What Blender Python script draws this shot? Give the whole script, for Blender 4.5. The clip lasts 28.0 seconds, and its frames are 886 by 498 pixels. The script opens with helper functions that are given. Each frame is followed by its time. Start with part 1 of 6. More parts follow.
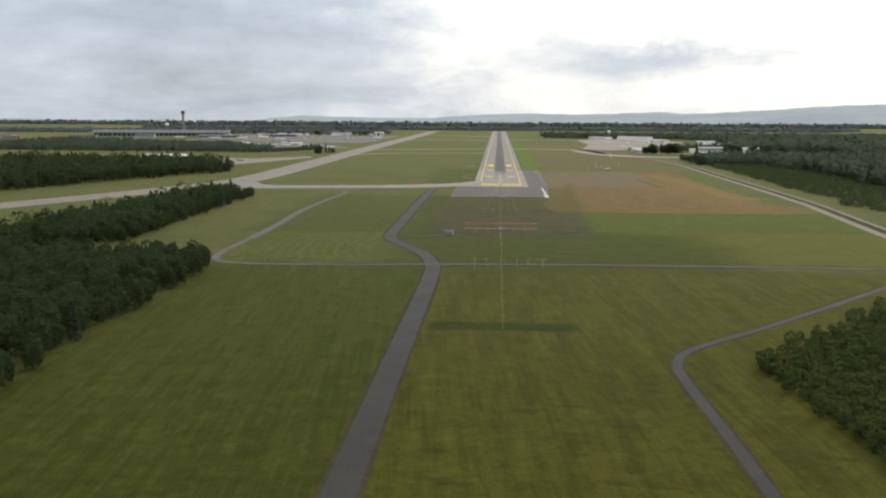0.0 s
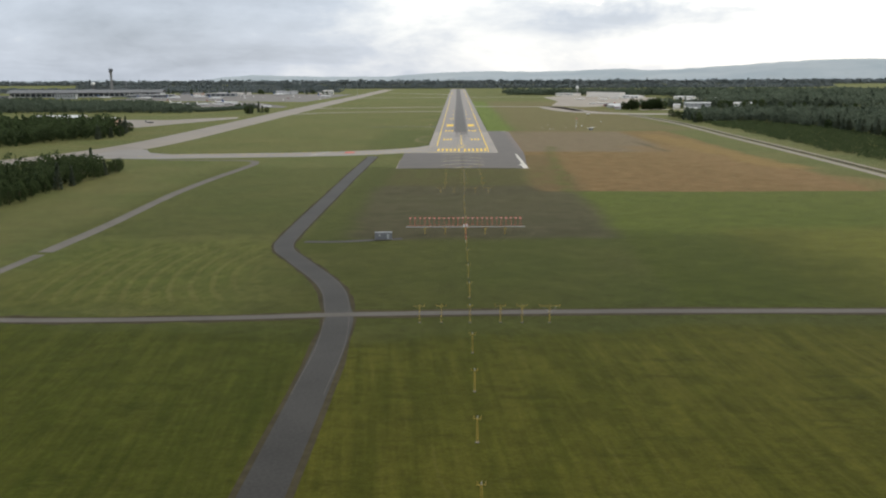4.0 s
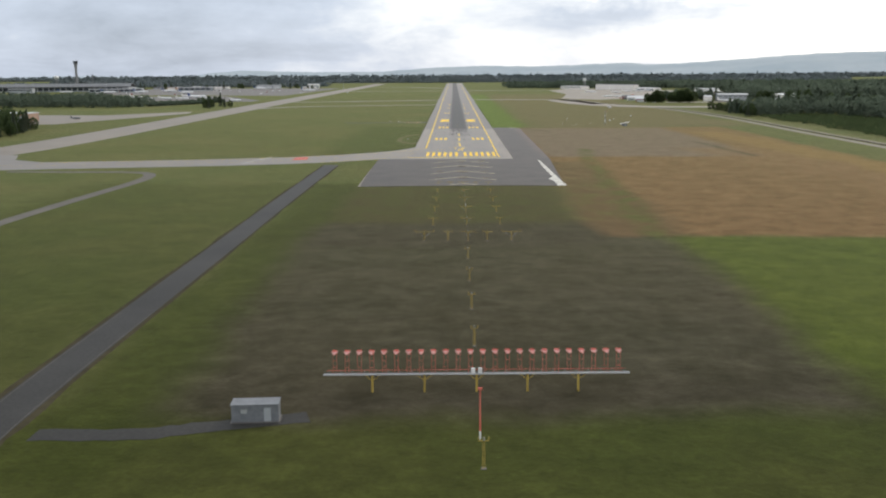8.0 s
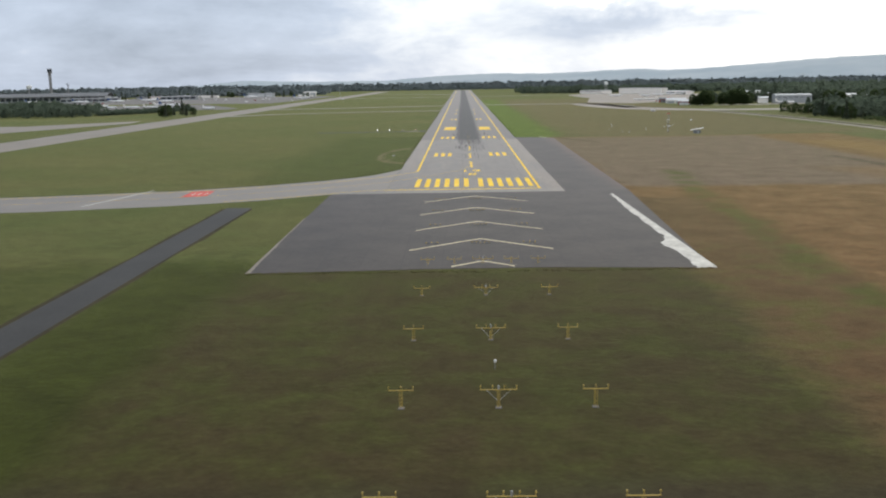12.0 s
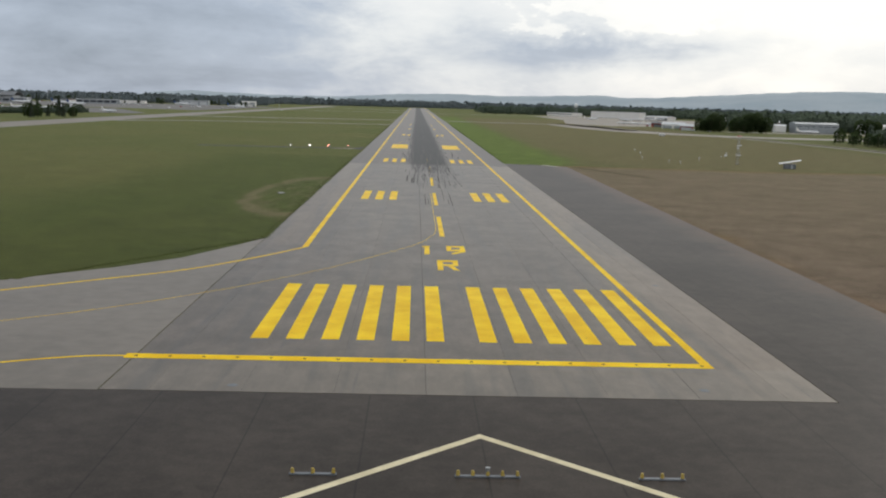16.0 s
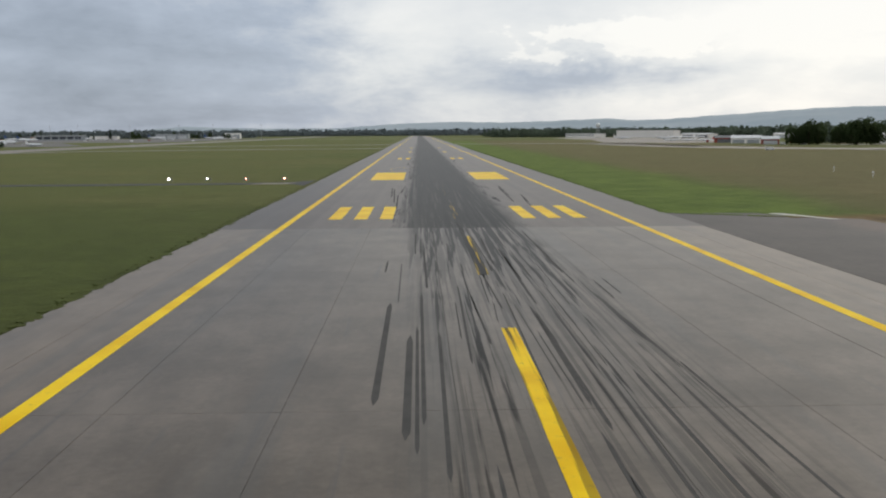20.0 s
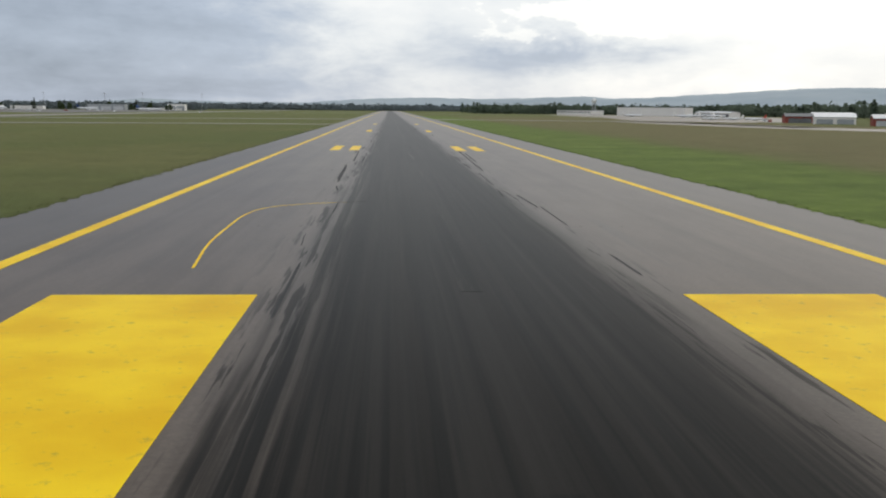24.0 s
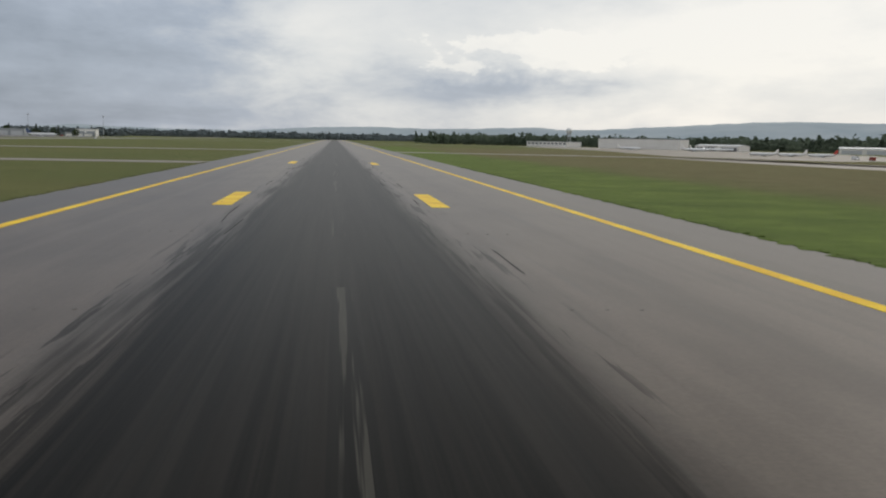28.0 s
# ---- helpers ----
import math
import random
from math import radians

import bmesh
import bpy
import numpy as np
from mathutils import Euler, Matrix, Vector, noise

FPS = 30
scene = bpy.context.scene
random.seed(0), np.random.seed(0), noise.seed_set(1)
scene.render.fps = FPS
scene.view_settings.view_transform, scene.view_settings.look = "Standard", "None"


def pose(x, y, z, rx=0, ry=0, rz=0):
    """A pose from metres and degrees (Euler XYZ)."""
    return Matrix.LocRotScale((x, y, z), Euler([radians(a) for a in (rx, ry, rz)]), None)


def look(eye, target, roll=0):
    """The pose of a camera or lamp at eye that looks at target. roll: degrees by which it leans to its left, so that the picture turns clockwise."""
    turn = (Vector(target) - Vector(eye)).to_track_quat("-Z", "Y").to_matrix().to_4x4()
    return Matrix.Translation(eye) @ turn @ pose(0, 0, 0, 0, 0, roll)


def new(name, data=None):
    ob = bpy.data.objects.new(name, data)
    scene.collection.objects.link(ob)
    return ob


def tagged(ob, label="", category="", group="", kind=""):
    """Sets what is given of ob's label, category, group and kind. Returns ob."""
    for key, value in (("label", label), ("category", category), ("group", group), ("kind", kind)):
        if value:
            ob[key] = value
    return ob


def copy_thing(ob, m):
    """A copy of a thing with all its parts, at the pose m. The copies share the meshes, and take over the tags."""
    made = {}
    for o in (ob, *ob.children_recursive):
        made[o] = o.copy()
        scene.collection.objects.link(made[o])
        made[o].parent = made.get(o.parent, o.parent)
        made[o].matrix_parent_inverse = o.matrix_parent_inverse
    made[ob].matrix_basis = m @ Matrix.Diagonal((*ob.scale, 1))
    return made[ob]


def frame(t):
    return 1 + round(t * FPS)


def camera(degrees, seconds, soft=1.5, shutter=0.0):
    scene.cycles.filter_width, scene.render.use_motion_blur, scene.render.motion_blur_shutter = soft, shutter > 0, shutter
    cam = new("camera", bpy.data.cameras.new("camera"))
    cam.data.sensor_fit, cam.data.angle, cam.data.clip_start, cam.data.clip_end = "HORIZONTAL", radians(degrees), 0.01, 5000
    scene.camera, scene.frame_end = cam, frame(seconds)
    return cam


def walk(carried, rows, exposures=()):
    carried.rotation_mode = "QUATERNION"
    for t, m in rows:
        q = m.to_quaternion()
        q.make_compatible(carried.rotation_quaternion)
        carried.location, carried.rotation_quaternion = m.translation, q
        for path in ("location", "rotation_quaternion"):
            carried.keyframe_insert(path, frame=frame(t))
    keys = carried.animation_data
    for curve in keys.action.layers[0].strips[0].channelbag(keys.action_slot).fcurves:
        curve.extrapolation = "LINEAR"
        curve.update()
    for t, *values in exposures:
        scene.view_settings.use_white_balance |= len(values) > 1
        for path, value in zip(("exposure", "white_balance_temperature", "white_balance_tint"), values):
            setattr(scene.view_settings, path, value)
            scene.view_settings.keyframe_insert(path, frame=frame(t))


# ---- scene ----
cam = camera(48.12, 28.0, 2.1)
# all lengths below are metres on the airfield; the whole place is built at K of its size
K = 0.6
# seconds, x, y, z, yaw, pitch, roll
FLIGHT = [
    (0, -3.03, -1082.03, 77.71, 3.14, -7.77, 0.29),
    (1, -3.41, -1020.48, 74.60, 1.68, -7.60, 1.13),
    (2, -3.81, -958.96, 71.48, 1.23, -6.97, 0.01),
    (3, -4.12, -897.53, 68.34, 0.73, -9.63, 1.21),
    (3.5, -4.05, -866.30, 66.55, 1.18, -10.28, 0.14),
    (5.5, -5.12, -741.67, 59.89, 0.07, -8.71, -0.09),
    (6, -5.28, -710.01, 58.02, -0.88, -8.81, 1.11),
    (7, -5.46, -646.63, 54.25, -0.21, -9.90, -1.58),
    (8, -4.31, -585.04, 50.46, 0.65, -10.21, -0.35),
    (9, -3.59, -523.57, 47.23, 1.47, -9.49, -0.36),
    (10, -3.21, -461.91, 44.12, -0.19, -10.05, 1.92),
    (11, -3.58, -400.89, 40.68, 0.41, -9.97, 0.42),
    (12, -3.83, -339.42, 36.81, 1.22, -9.64, -0.95),
    (13, -3.53, -277.10, 33.63, 0.14, -6.96, 1.66),
    (13.5, -3.07, -245.94, 31.94, -0.56, -7.38, 2.05),
    (15.5, -5.30, -120.20, 25.60, -1.84, -7.63, 1.44),
    (16, -5.07, -89.79, 23.60, -1.74, -8.43, 1.55),
    (17, -5.37, -27.22, 20.82, -2.08, -7.42, 3.04),
    (18, -4.94, 36.65, 17.00, -1.86, -7.56, 2.40),
    (19, -5.25, 99.49, 14.20, -1.37, -6.63, 0.93),
    (20, -5.35, 161.90, 11.81, -1.39, -6.72, -0.34),
    (21, -5.33, 224.47, 10.32, -1.79, -5.44, 0.13),
    (22, -4.41, 285.83, 9.08, -1.64, -5.96, 0.47),
    (22.5, -4.13, 316.70, 8.45, -1.08, -5.85, 0.62),
    (24.5, -3.32, 446.33, 7.60, -3.56, -8.44, 0.52),
    (25, -3.07, 477.56, 7.30, -2.34, -8.39, -0.36),
    (26, -2.41, 536.32, 7.11, -4.84, -7.80, 1.58),
    (27, -1.05, 595.27, 6.85, -1.64, -4.12, 3.60),
    (28, 0.11, 655.87, 6.49, -6.34, -6.27, 1.20),
]
walk(cam, [(t, pose(x * K, y * K, z * K, 90 + p, 0, yaw) @ pose(0, 0, 0, 0, 0, r)) for t, x, y, z, yaw, p, r in FLIGHT],
     [(0.0, 0.5, 6900, 10), (3.0, 0.5, 6800, 10), (8.0, 0.56, 6550, 11), (11.0, 0.56, 6450, 11), (13.0, 0.36, 6400, 11), (14.0, 0.2, 6450, 11), (16.0, 0.12, 6500, 10), (20.0, 0.03, 6500, 10), (21.0, -0.02, 6500, 10), (22.0, -0.08, 6200, 10), (23.5, 0.1, 6400, 10), (25.0, 0.25, 6500, 10), (26.0, 0.18, 6500, 10), (27.0, -0.02, 6550, 10), (28.0, -0.08, 6600, 10)])


# ---- world, sun ----
SUN_AZ, SUN_EL = radians(36), radians(34)


class Net:
    """A small way to write node trees."""

    def __init__(self, tree, fresh=True):
        self.t = tree
        if fresh:
            tree.nodes.clear()

    def put(self, socket, value):
        if value is None:
            return
        if isinstance(value, bpy.types.NodeSocket):
            self.t.links.new(value, socket)
        else:
            socket.default_value = value

    def node(self, kind, ins=(), operation=None, use_clamp=False, interpolation_type=None, blend_type=None):
        n = self.t.nodes.new(kind)
        if operation:
            n.operation = operation
        if use_clamp:
            n.use_clamp = True
        if interpolation_type:
            n.interpolation_type = interpolation_type
        if blend_type:
            n.data_type, n.blend_type = "RGBA", blend_type
        for k, v in dict(ins).items():
            self.put(n.inputs[k], v)
        return n

    def math(self, op, a, b=None, c=None, clamp=False):
        n = self.node("ShaderNodeMath", {0: a}, operation=op, use_clamp=clamp)
        self.put(n.inputs[1], b)
        self.put(n.inputs[2], c)
        return n.outputs[0]

    def add(self, a, b):
        return self.math("ADD", a, b)

    def mul(self, a, b):
        return self.math("MULTIPLY", a, b)

    def ramp(self, v, lo, hi, to0=0.0, to1=1.0, smooth=True):
        n = self.node("ShaderNodeMapRange", {0: v, 1: lo, 2: hi, 3: to0, 4: to1}, interpolation_type="SMOOTHSTEP" if smooth else "LINEAR")
        return n.outputs[0]

    def mix(self, f, a, b, blend="MIX"):
        n = self.node("ShaderNodeMix", blend_type=blend)
        self.put(n.inputs[0], f)
        self.put(n.inputs[6], a if isinstance(a, bpy.types.NodeSocket) else (*a, 1))
        self.put(n.inputs[7], b if isinstance(b, bpy.types.NodeSocket) else (*b, 1))
        return n.outputs[2]

    def noise(self, vec, scale, detail=4.0, rough=0.55, distort=0.0):
        n = self.node("ShaderNodeTexNoise", {"Vector": vec, "Scale": scale, "Detail": detail, "Roughness": rough, "Distortion": distort})
        return n.outputs[0]

    def xyz(self, vec):
        n = self.node("ShaderNodeSeparateXYZ", {0: vec})
        return n.outputs

    def vec(self, x, y, z=0.0):
        n = self.node("ShaderNodeCombineXYZ", {0: x, 1: y, 2: z})
        return n.outputs[0]

    def scale(self, vec, s):
        n = self.node("ShaderNodeVectorMath", {0: vec, "Scale": s}, operation="SCALE")
        return n.outputs[0]

    def dot(self, a, b):
        n = self.node("ShaderNodeVectorMath", {0: a, 1: b}, operation="DOT_PRODUCT")
        return n.outputs["Value"]

    def place(self):
        """The place on the airfield in metres."""
        return self.scale(self.node("ShaderNodeNewGeometry").outputs["Position"], 1 / K)

    def box(self, x, y, x0, x1, y0, y1, w):
        a = self.mul(self.ramp(x, x0 - w, x0 + w), self.ramp(x, x1 - w, x1 + w, 1.0, 0.0))
        b = self.mul(self.ramp(y, y0 - w, y0 + w), self.ramp(y, y1 - w, y1 + w, 1.0, 0.0))
        return self.mul(a, b)


world = bpy.data.worlds.new("overcast_sky")
scene.world = world
world.use_nodes = True
N = Net(world.node_tree)
way = N.node("ShaderNodeTexCoord").outputs["Generated"]
wx, wy, wz = N.xyz(way)
bearing = N.mul(N.math("ARCTAN2", wx, wy), 57.3)
height = N.mul(N.math("ARCSINE", wz), 57.3)
over = N.math("DIVIDE", 1.0, N.add(N.math("MAXIMUM", wz, 0.0), 0.22))
flat = N.vec(N.mul(wx, over), N.mul(wy, over), N.mul(wz, 2.0))
big = N.noise(flat, 1.1, 6.0, 0.54, 0.5)
fine = N.noise(N.vec(N.mul(wx, over), N.mul(wy, over), 4.0), 3.6, 7.0, 0.62, 0.4)
puff = N.math("SUBTRACT", N.noise(N.vec(N.mul(bearing, 0.16), N.mul(height, 0.34), 2.0), 1.0, 7.0, 0.6, 0.3), 0.5)
puff2 = N.math("SUBTRACT", N.noise(N.vec(N.mul(bearing, 0.16), N.mul(height, 0.34), 9.0), 1.3, 7.0, 0.6, 0.3), 0.5)
az, el = N.add(bearing, N.mul(puff, 9.0)), N.add(height, N.mul(puff2, 3.2))


def bank(a, e, wide, tall, amount):
    """One bank of cloud: lighter or darker than the rest."""
    u, v = N.mul(N.add(az, -a), 1 / wide), N.mul(N.add(el, -e), 1 / tall)
    return N.mul(N.math("EXPONENT", N.mul(N.add(N.mul(u, u), N.mul(v, v)), -1.0)), amount)


glow = N.ramp(N.dot(way, (math.sin(SUN_AZ) * math.cos(SUN_EL), math.cos(SUN_AZ) * math.cos(SUN_EL), math.sin(SUN_EL))), 0.45, 0.98, 0.0, 1.0)
tone = N.add(N.add(N.mul(glow, 0.55), N.mul(N.math("SUBTRACT", big, 0.5), 0.85)), N.add(N.mul(N.math("SUBTRACT", fine, 0.5), 0.24), 0.25))
tone = N.add(tone, N.ramp(wy, -0.7, 0.5, 0.3, 0.0))
tone = N.add(tone, N.add(N.mul(puff, 0.35), N.mul(puff2, 0.3)))
for a, e, wide, tall, amount in ((10.5, 2.7, 6.0, 0.9, -0.24), (6.0, 3.5, 3.8, 1.3, -0.14), (11.5, 5.2, 6.5, 1.6, 0.2), (-7.0, 2.4, 5.5, 2.6, -0.1), (-0.5, 5.6, 3.6, 3.0, 0.24), (16.0, 1.4, 9.0, 0.8, 0.2), (-18.0, 6.5, 10.0, 5.0, -0.2), (24.0, 6.0, 8.0, 4.0, 0.22), (8.0, 8.3, 7.0, 0.9, -0.1), (4.0, 10.5, 9.0, 1.3, 0.1)):
    tone = N.add(tone, bank(a, e, wide, tall, amount))
curl = N.math("SUBTRACT", N.noise(N.vec(N.mul(bearing, 0.55), N.mul(height, 0.8), 5.0), 1.0, 5.0, 0.55, 0.2), 0.5)
heads = N.ramp(N.add(N.add(bank(11.5, 5.0, 6.0, 1.5, 1.0), N.mul(puff, 1.1)), N.add(N.mul(puff2, 0.6), N.mul(curl, 1.0))), 0.44, 0.58)
tone = N.add(tone, N.add(N.mul(heads, 0.2), N.mul(curl, 0.12)))
shade = N.node("ShaderNodeValToRGB", {0: tone})
shade.color_ramp.elements[0].position, shade.color_ramp.elements[0].color = 0.0, (0.27, 0.315, 0.385, 1)
shade.color_ramp.elements[1].position, shade.color_ramp.elements[1].color = 1.0, (0.94, 0.93, 0.895, 1)
for at, colour in ((0.3, (0.41, 0.468, 0.56, 1)), (0.6, (0.71, 0.735, 0.755, 1))):
    e = shade.color_ramp.elements.new(at)
    e.color = colour
sky = N.node("ShaderNodeTexSky")
sky.sky_type, sky.sun_disc, sky.sun_elevation, sky.sun_rotation = "NISHITA", False, SUN_EL, SUN_AZ
clear = N.mix(1.0, sky.outputs[0], (0.12, 0.12, 0.12), "MULTIPLY")
back = N.node("ShaderNodeBackground", {0: N.mix(0.94, clear, shade.outputs[0]), 1: 1.0})
N.put(N.node("ShaderNodeOutputWorld").inputs[0], back.outputs[0])

sun = new("sun", bpy.data.lights.new("sun", "SUN"))
sun.data.energy, sun.data.angle, sun.data.color = 0.8, radians(18), (1.0, 0.95, 0.87)
sun.matrix_world = look((0, 0, 300), Vector((0, 0, 300)) - Vector((math.sin(SUN_AZ) * math.cos(SUN_EL), math.cos(SUN_AZ) * math.cos(SUN_EL), math.sin(SUN_EL))))


# ---- materials ----
def material(name, paint, rough=0.8, metal=0.0, bump=None, spec=0.3, sheen=0.0):
    """paint(net, place) gives a colour socket or a colour; bump(net, place) a height socket."""
    m = bpy.data.materials.new(name)
    m.use_nodes = True
    n = Net(m.node_tree)
    p = n.place()
    b = n.node("ShaderNodeBsdfPrincipled", {"Roughness": rough, "Metallic": metal, "Specular IOR Level": 0.3 if callable(spec) else spec, "Sheen Weight": sheen, "Sheen Roughness": 0.2, "Sheen Tint": (0.86, 0.95, 0.42, 1)})
    if callable(spec):
        n.put(b.inputs["Specular IOR Level"], spec(n, p))
    c = paint(n, p)
    n.put(b.inputs["Base Color"], c if isinstance(c, bpy.types.NodeSocket) else (*c, 1))
    if bump:
        h, strength, far = bump(n, p)
        n.put(b.inputs["Normal"], n.node("ShaderNodeBump", {"Strength": strength, "Distance": far * K, "Height": h}).outputs[0])
    n.put(n.node("ShaderNodeOutputMaterial").inputs[0], b.outputs[0])
    return m


def mottled(a, b, near=0.6, far=0.08, rough=0.8, metal=0.0, name="plain", spec=0.3, each=0.0):
    """Two colours mixed by grain and by larger stains; each: how much single pieces differ."""
    def paint(n, p):
        f = n.add(n.mul(n.noise(p, near, 5.0), 0.5), n.mul(n.noise(p, far, 3.0), 0.5))
        c = n.mix(n.ramp(f, 0.3, 0.7), a, b)
        if each:
            r = n.node("ShaderNodeObjectInfo").outputs["Random"]
            c = n.mix(1.0, c, n.node("ShaderNodeCombineColor", {i: n.ramp(r, 0, 1, 1 - each, 1 + each, False) for i in range(3)}).outputs[0], "MULTIPLY")
        return c
    return material(name, paint, rough, metal, spec=spec)


def grass_paint(n, p):
    x, y, z = n.xyz(p)
    wob = n.math("SUBTRACT", n.noise(p, 0.018, 4.0), 0.5)
    wob2 = n.math("SUBTRACT", n.noise(p, 0.011, 4.0, 0.6), 0.5)
    xs, ys = n.add(x, n.mul(wob, 45)), n.add(y, n.mul(wob2, 60))
    broad = n.noise(p, 0.012, 5.0, 0.6)
    mid = n.noise(p, 0.09, 5.0, 0.62)
    grain = n.noise(p, 1.1, 4.0, 0.6)
    c = n.mix(n.ramp(broad, 0.32, 0.68), (0.08, 0.095, 0.028), (0.118, 0.112, 0.04))
    # mown field before the approach lights
    hay = n.noise(n.vec(n.add(n.mul(x, 0.8), n.mul(y, 0.07)), n.mul(y, 0.03)), 0.6, 5.0, 0.65)
    hay2 = n.noise(n.vec(n.mul(x, 0.12), n.mul(y, 0.012)), 1.0, 4.0, 0.6)
    mown = n.mix(n.ramp(n.add(n.mul(hay, 0.55), n.mul(hay2, 0.45)), 0.36, 0.64), (0.056, 0.06, 0.005), (0.1, 0.095, 0.012))
    row = n.noise(n.vec(n.add(n.mul(x, 1.0), n.add(n.mul(y, 0.09), n.mul(wob, 12))), n.mul(y, 0.01), 4.0), 0.75, 2.0, 0.5)
    mown = n.mix(n.mul(n.mul(n.ramp(row, 0.57, 0.66), n.ramp(hay2, 0.42, 0.6)), 0.3), mown, (0.135, 0.118, 0.03))
    dark = n.ramp(n.noise(n.vec(n.mul(x, 0.05), n.mul(y, 0.16), 8.0), 1.0, 3.0, 0.6), 0.58, 0.68)
    mown = n.mix(n.mul(dark, 0.4), mown, (0.026, 0.032, 0.003))
    c = n.mix(n.mul(n.box(x, ys, -145, 420, -2500, -588, 6), 0.9), c, mown)
    # west of the service road the hay field is greener
    c = n.mix(n.mul(n.box(x, ys, -160, -39, -2500, -580, 3), 0.55), c, n.mix(n.ramp(hay, 0.35, 0.66), (0.036, 0.052, 0.007), (0.056, 0.071, 0.012)))
    xw, yw = n.add(x, n.mul(wob, 16)), n.add(y, n.mul(wob2, 22))
    ragged = n.math("SUBTRACT", n.noise(p, 0.06, 5.0, 0.65), 0.5)
    xr, yr = n.add(xw, n.mul(ragged, 9)), n.add(yw, n.mul(ragged, 12))
    # green fields beside the approach
    c = n.mix(n.mul(n.box(xr, yr, 60, 262, -566, -286, 5), 0.85), c, n.mix(mid, (0.058, 0.086, 0.009), (0.088, 0.106, 0.014)))
    c = n.mix(n.mul(n.box(xr, yr, 105, 275, -566, -420, 12), 0.6), c, (0.126, 0.116, 0.019))
    # west field, with swirls left by the mower
    swirl = n.noise(n.vec(n.add(n.mul(x, 0.35), n.mul(wob, 14)), n.add(n.mul(y, 0.05), n.mul(wob2, 6)), 5.0), 1.0, 3.0, 0.55)
    c = n.mix(n.mul(n.box(xr, ys, -152, -66, -574, -445, 16), 0.6), c, n.mix(n.ramp(swirl, 0.38, 0.62), (0.06, 0.076, 0.010), (0.096, 0.104, 0.02)))
    # arcs left by the mower beside the bend of the road
    ax, ay = n.add(x, 40.0), n.mul(n.add(y, 503.0), 0.6)
    arc = n.math("SINE", n.mul(n.add(n.math("SQRT", n.add(n.mul(ax, ax), n.mul(ay, ay))), n.mul(wob, 5)), 1.02))
    c = n.mix(n.mul(n.mul(n.box(n.add(x, n.mul(ragged, 8)), yr, -140, -70, -556, -464, 6), n.ramp(arc, 0.35, 0.9)), 0.4), c, (0.145, 0.135, 0.045))
    # brown wash in the grass by the runway
    c = n.mix(n.mul(n.box(xs, ys, 62, 262, 300, 1500, 20), 0.7), c, n.mix(mid, (0.13, 0.088, 0.048), (0.162, 0.115, 0.066)))
    c = n.mix(n.mul(n.box(xs, ys, -250, -40, 20, 1500, 20), 0.2), c, (0.1013, 0.0864, 0.0243))
    # poor ground among the approach lights: rank green by the pad, bare and grey further out
    c = n.mix(n.mul(n.box(xr, yr, -64, 41, -300, -146, 6), 0.85), c, n.mix(n.ramp(n.add(mid, n.mul(ragged, 0.5)), 0.3, 0.7), (0.066, 0.046, 0.023), (0.054, 0.053, 0.016)))
    # the next three greens are also darkened, to paint in dimming of near ground
    c = n.mix(n.mul(n.box(xs, ys, -62, 130, -592, -430, 20), 0.7), c, n.mix(mid, (0.028, 0.038, 0.004), (0.046, 0.056, 0.008)))
    c = n.mix(n.mul(n.box(xr, yr, -68, -47, -470, -135, 5), 0.8), c, n.mix(mid, (0.036, 0.048, 0.008), (0.052, 0.06, 0.012)))
    c = n.mix(n.mul(n.box(xw, ys, -170, -74, -440, -135, 10), 0.6), c, n.mix(mid, (0.04, 0.05, 0.009), (0.06, 0.066, 0.015)))
    c = n.mix(n.mul(n.box(xr, yr, -50, 62, -446, -256, 7), 0.82), c, n.mix(n.ramp(n.add(mid, n.mul(ragged, 0.6)), 0.25, 0.75), (0.044, 0.034, 0.024), (0.066, 0.053, 0.04)))
    # bare red earth east of the runway end
    earth = n.mix(n.ramp(mid, 0.2, 0.8), (0.168, 0.088, 0.038), (0.215, 0.12, 0.058))
    c = n.mix(n.mul(n.box(xr, yr, 41, 230, -286, 296, 5), 0.93), c, earth)
    c = n.mix(n.mul(n.box(xr, yr, 38, 70, -286, -30, 6), 0.5), c, (0.088, 0.062, 0.034))
    c = n.mix(n.mul(n.box(xr, yr, 50, 178, 0, 290, 6), 0.75), c, n.mix(mid, (0.155, 0.113, 0.092), (0.19, 0.143, 0.117)))
    c = n.mix(n.mul(n.box(n.add(xs, n.mul(ys, 0.18)), ys, 150, 205, -280, 60, 12), 0.6), c, n.mix(mid, (0.235, 0.128, 0.058), (0.19, 0.112, 0.06)))
    c = n.mix(n.mul(n.box(n.add(xs, n.mul(ys, 0.06)), ys, 202, 228, -150, 225, 7), 0.8), c, n.mix(mid, (0.27, 0.15, 0.055), (0.2, 0.135, 0.05)))
    c = n.mix(n.mul(n.box(n.add(n.add(x, n.mul(wob, 16)), n.mul(y, 0.06)), ys, 169, 175, 0, 120, 3), 0.6), c, (0.06, 0.045, 0.03))
    # weeds along an old track in the bare earth, and beside the pad
    weed = n.ramp(n.add(mid, ragged), 0.3, 0.62)
    track = n.box(n.add(n.add(x, n.mul(y, -0.062)), n.mul(wob, 12)), y, 71, 80, -290, 60, 3.5)
    c = n.mix(n.mul(n.mul(track, weed), 0.75), c, (0.072, 0.086, 0.018))
    c = n.mix(n.mul(n.mul(n.box(xr, yr, 36, 62, -250, -120, 6), n.ramp(n.add(mid, n.mul(ragged, 0.4)), 0.42, 0.66)), 0.6), c, (0.0751, 0.0825, 0.0190))
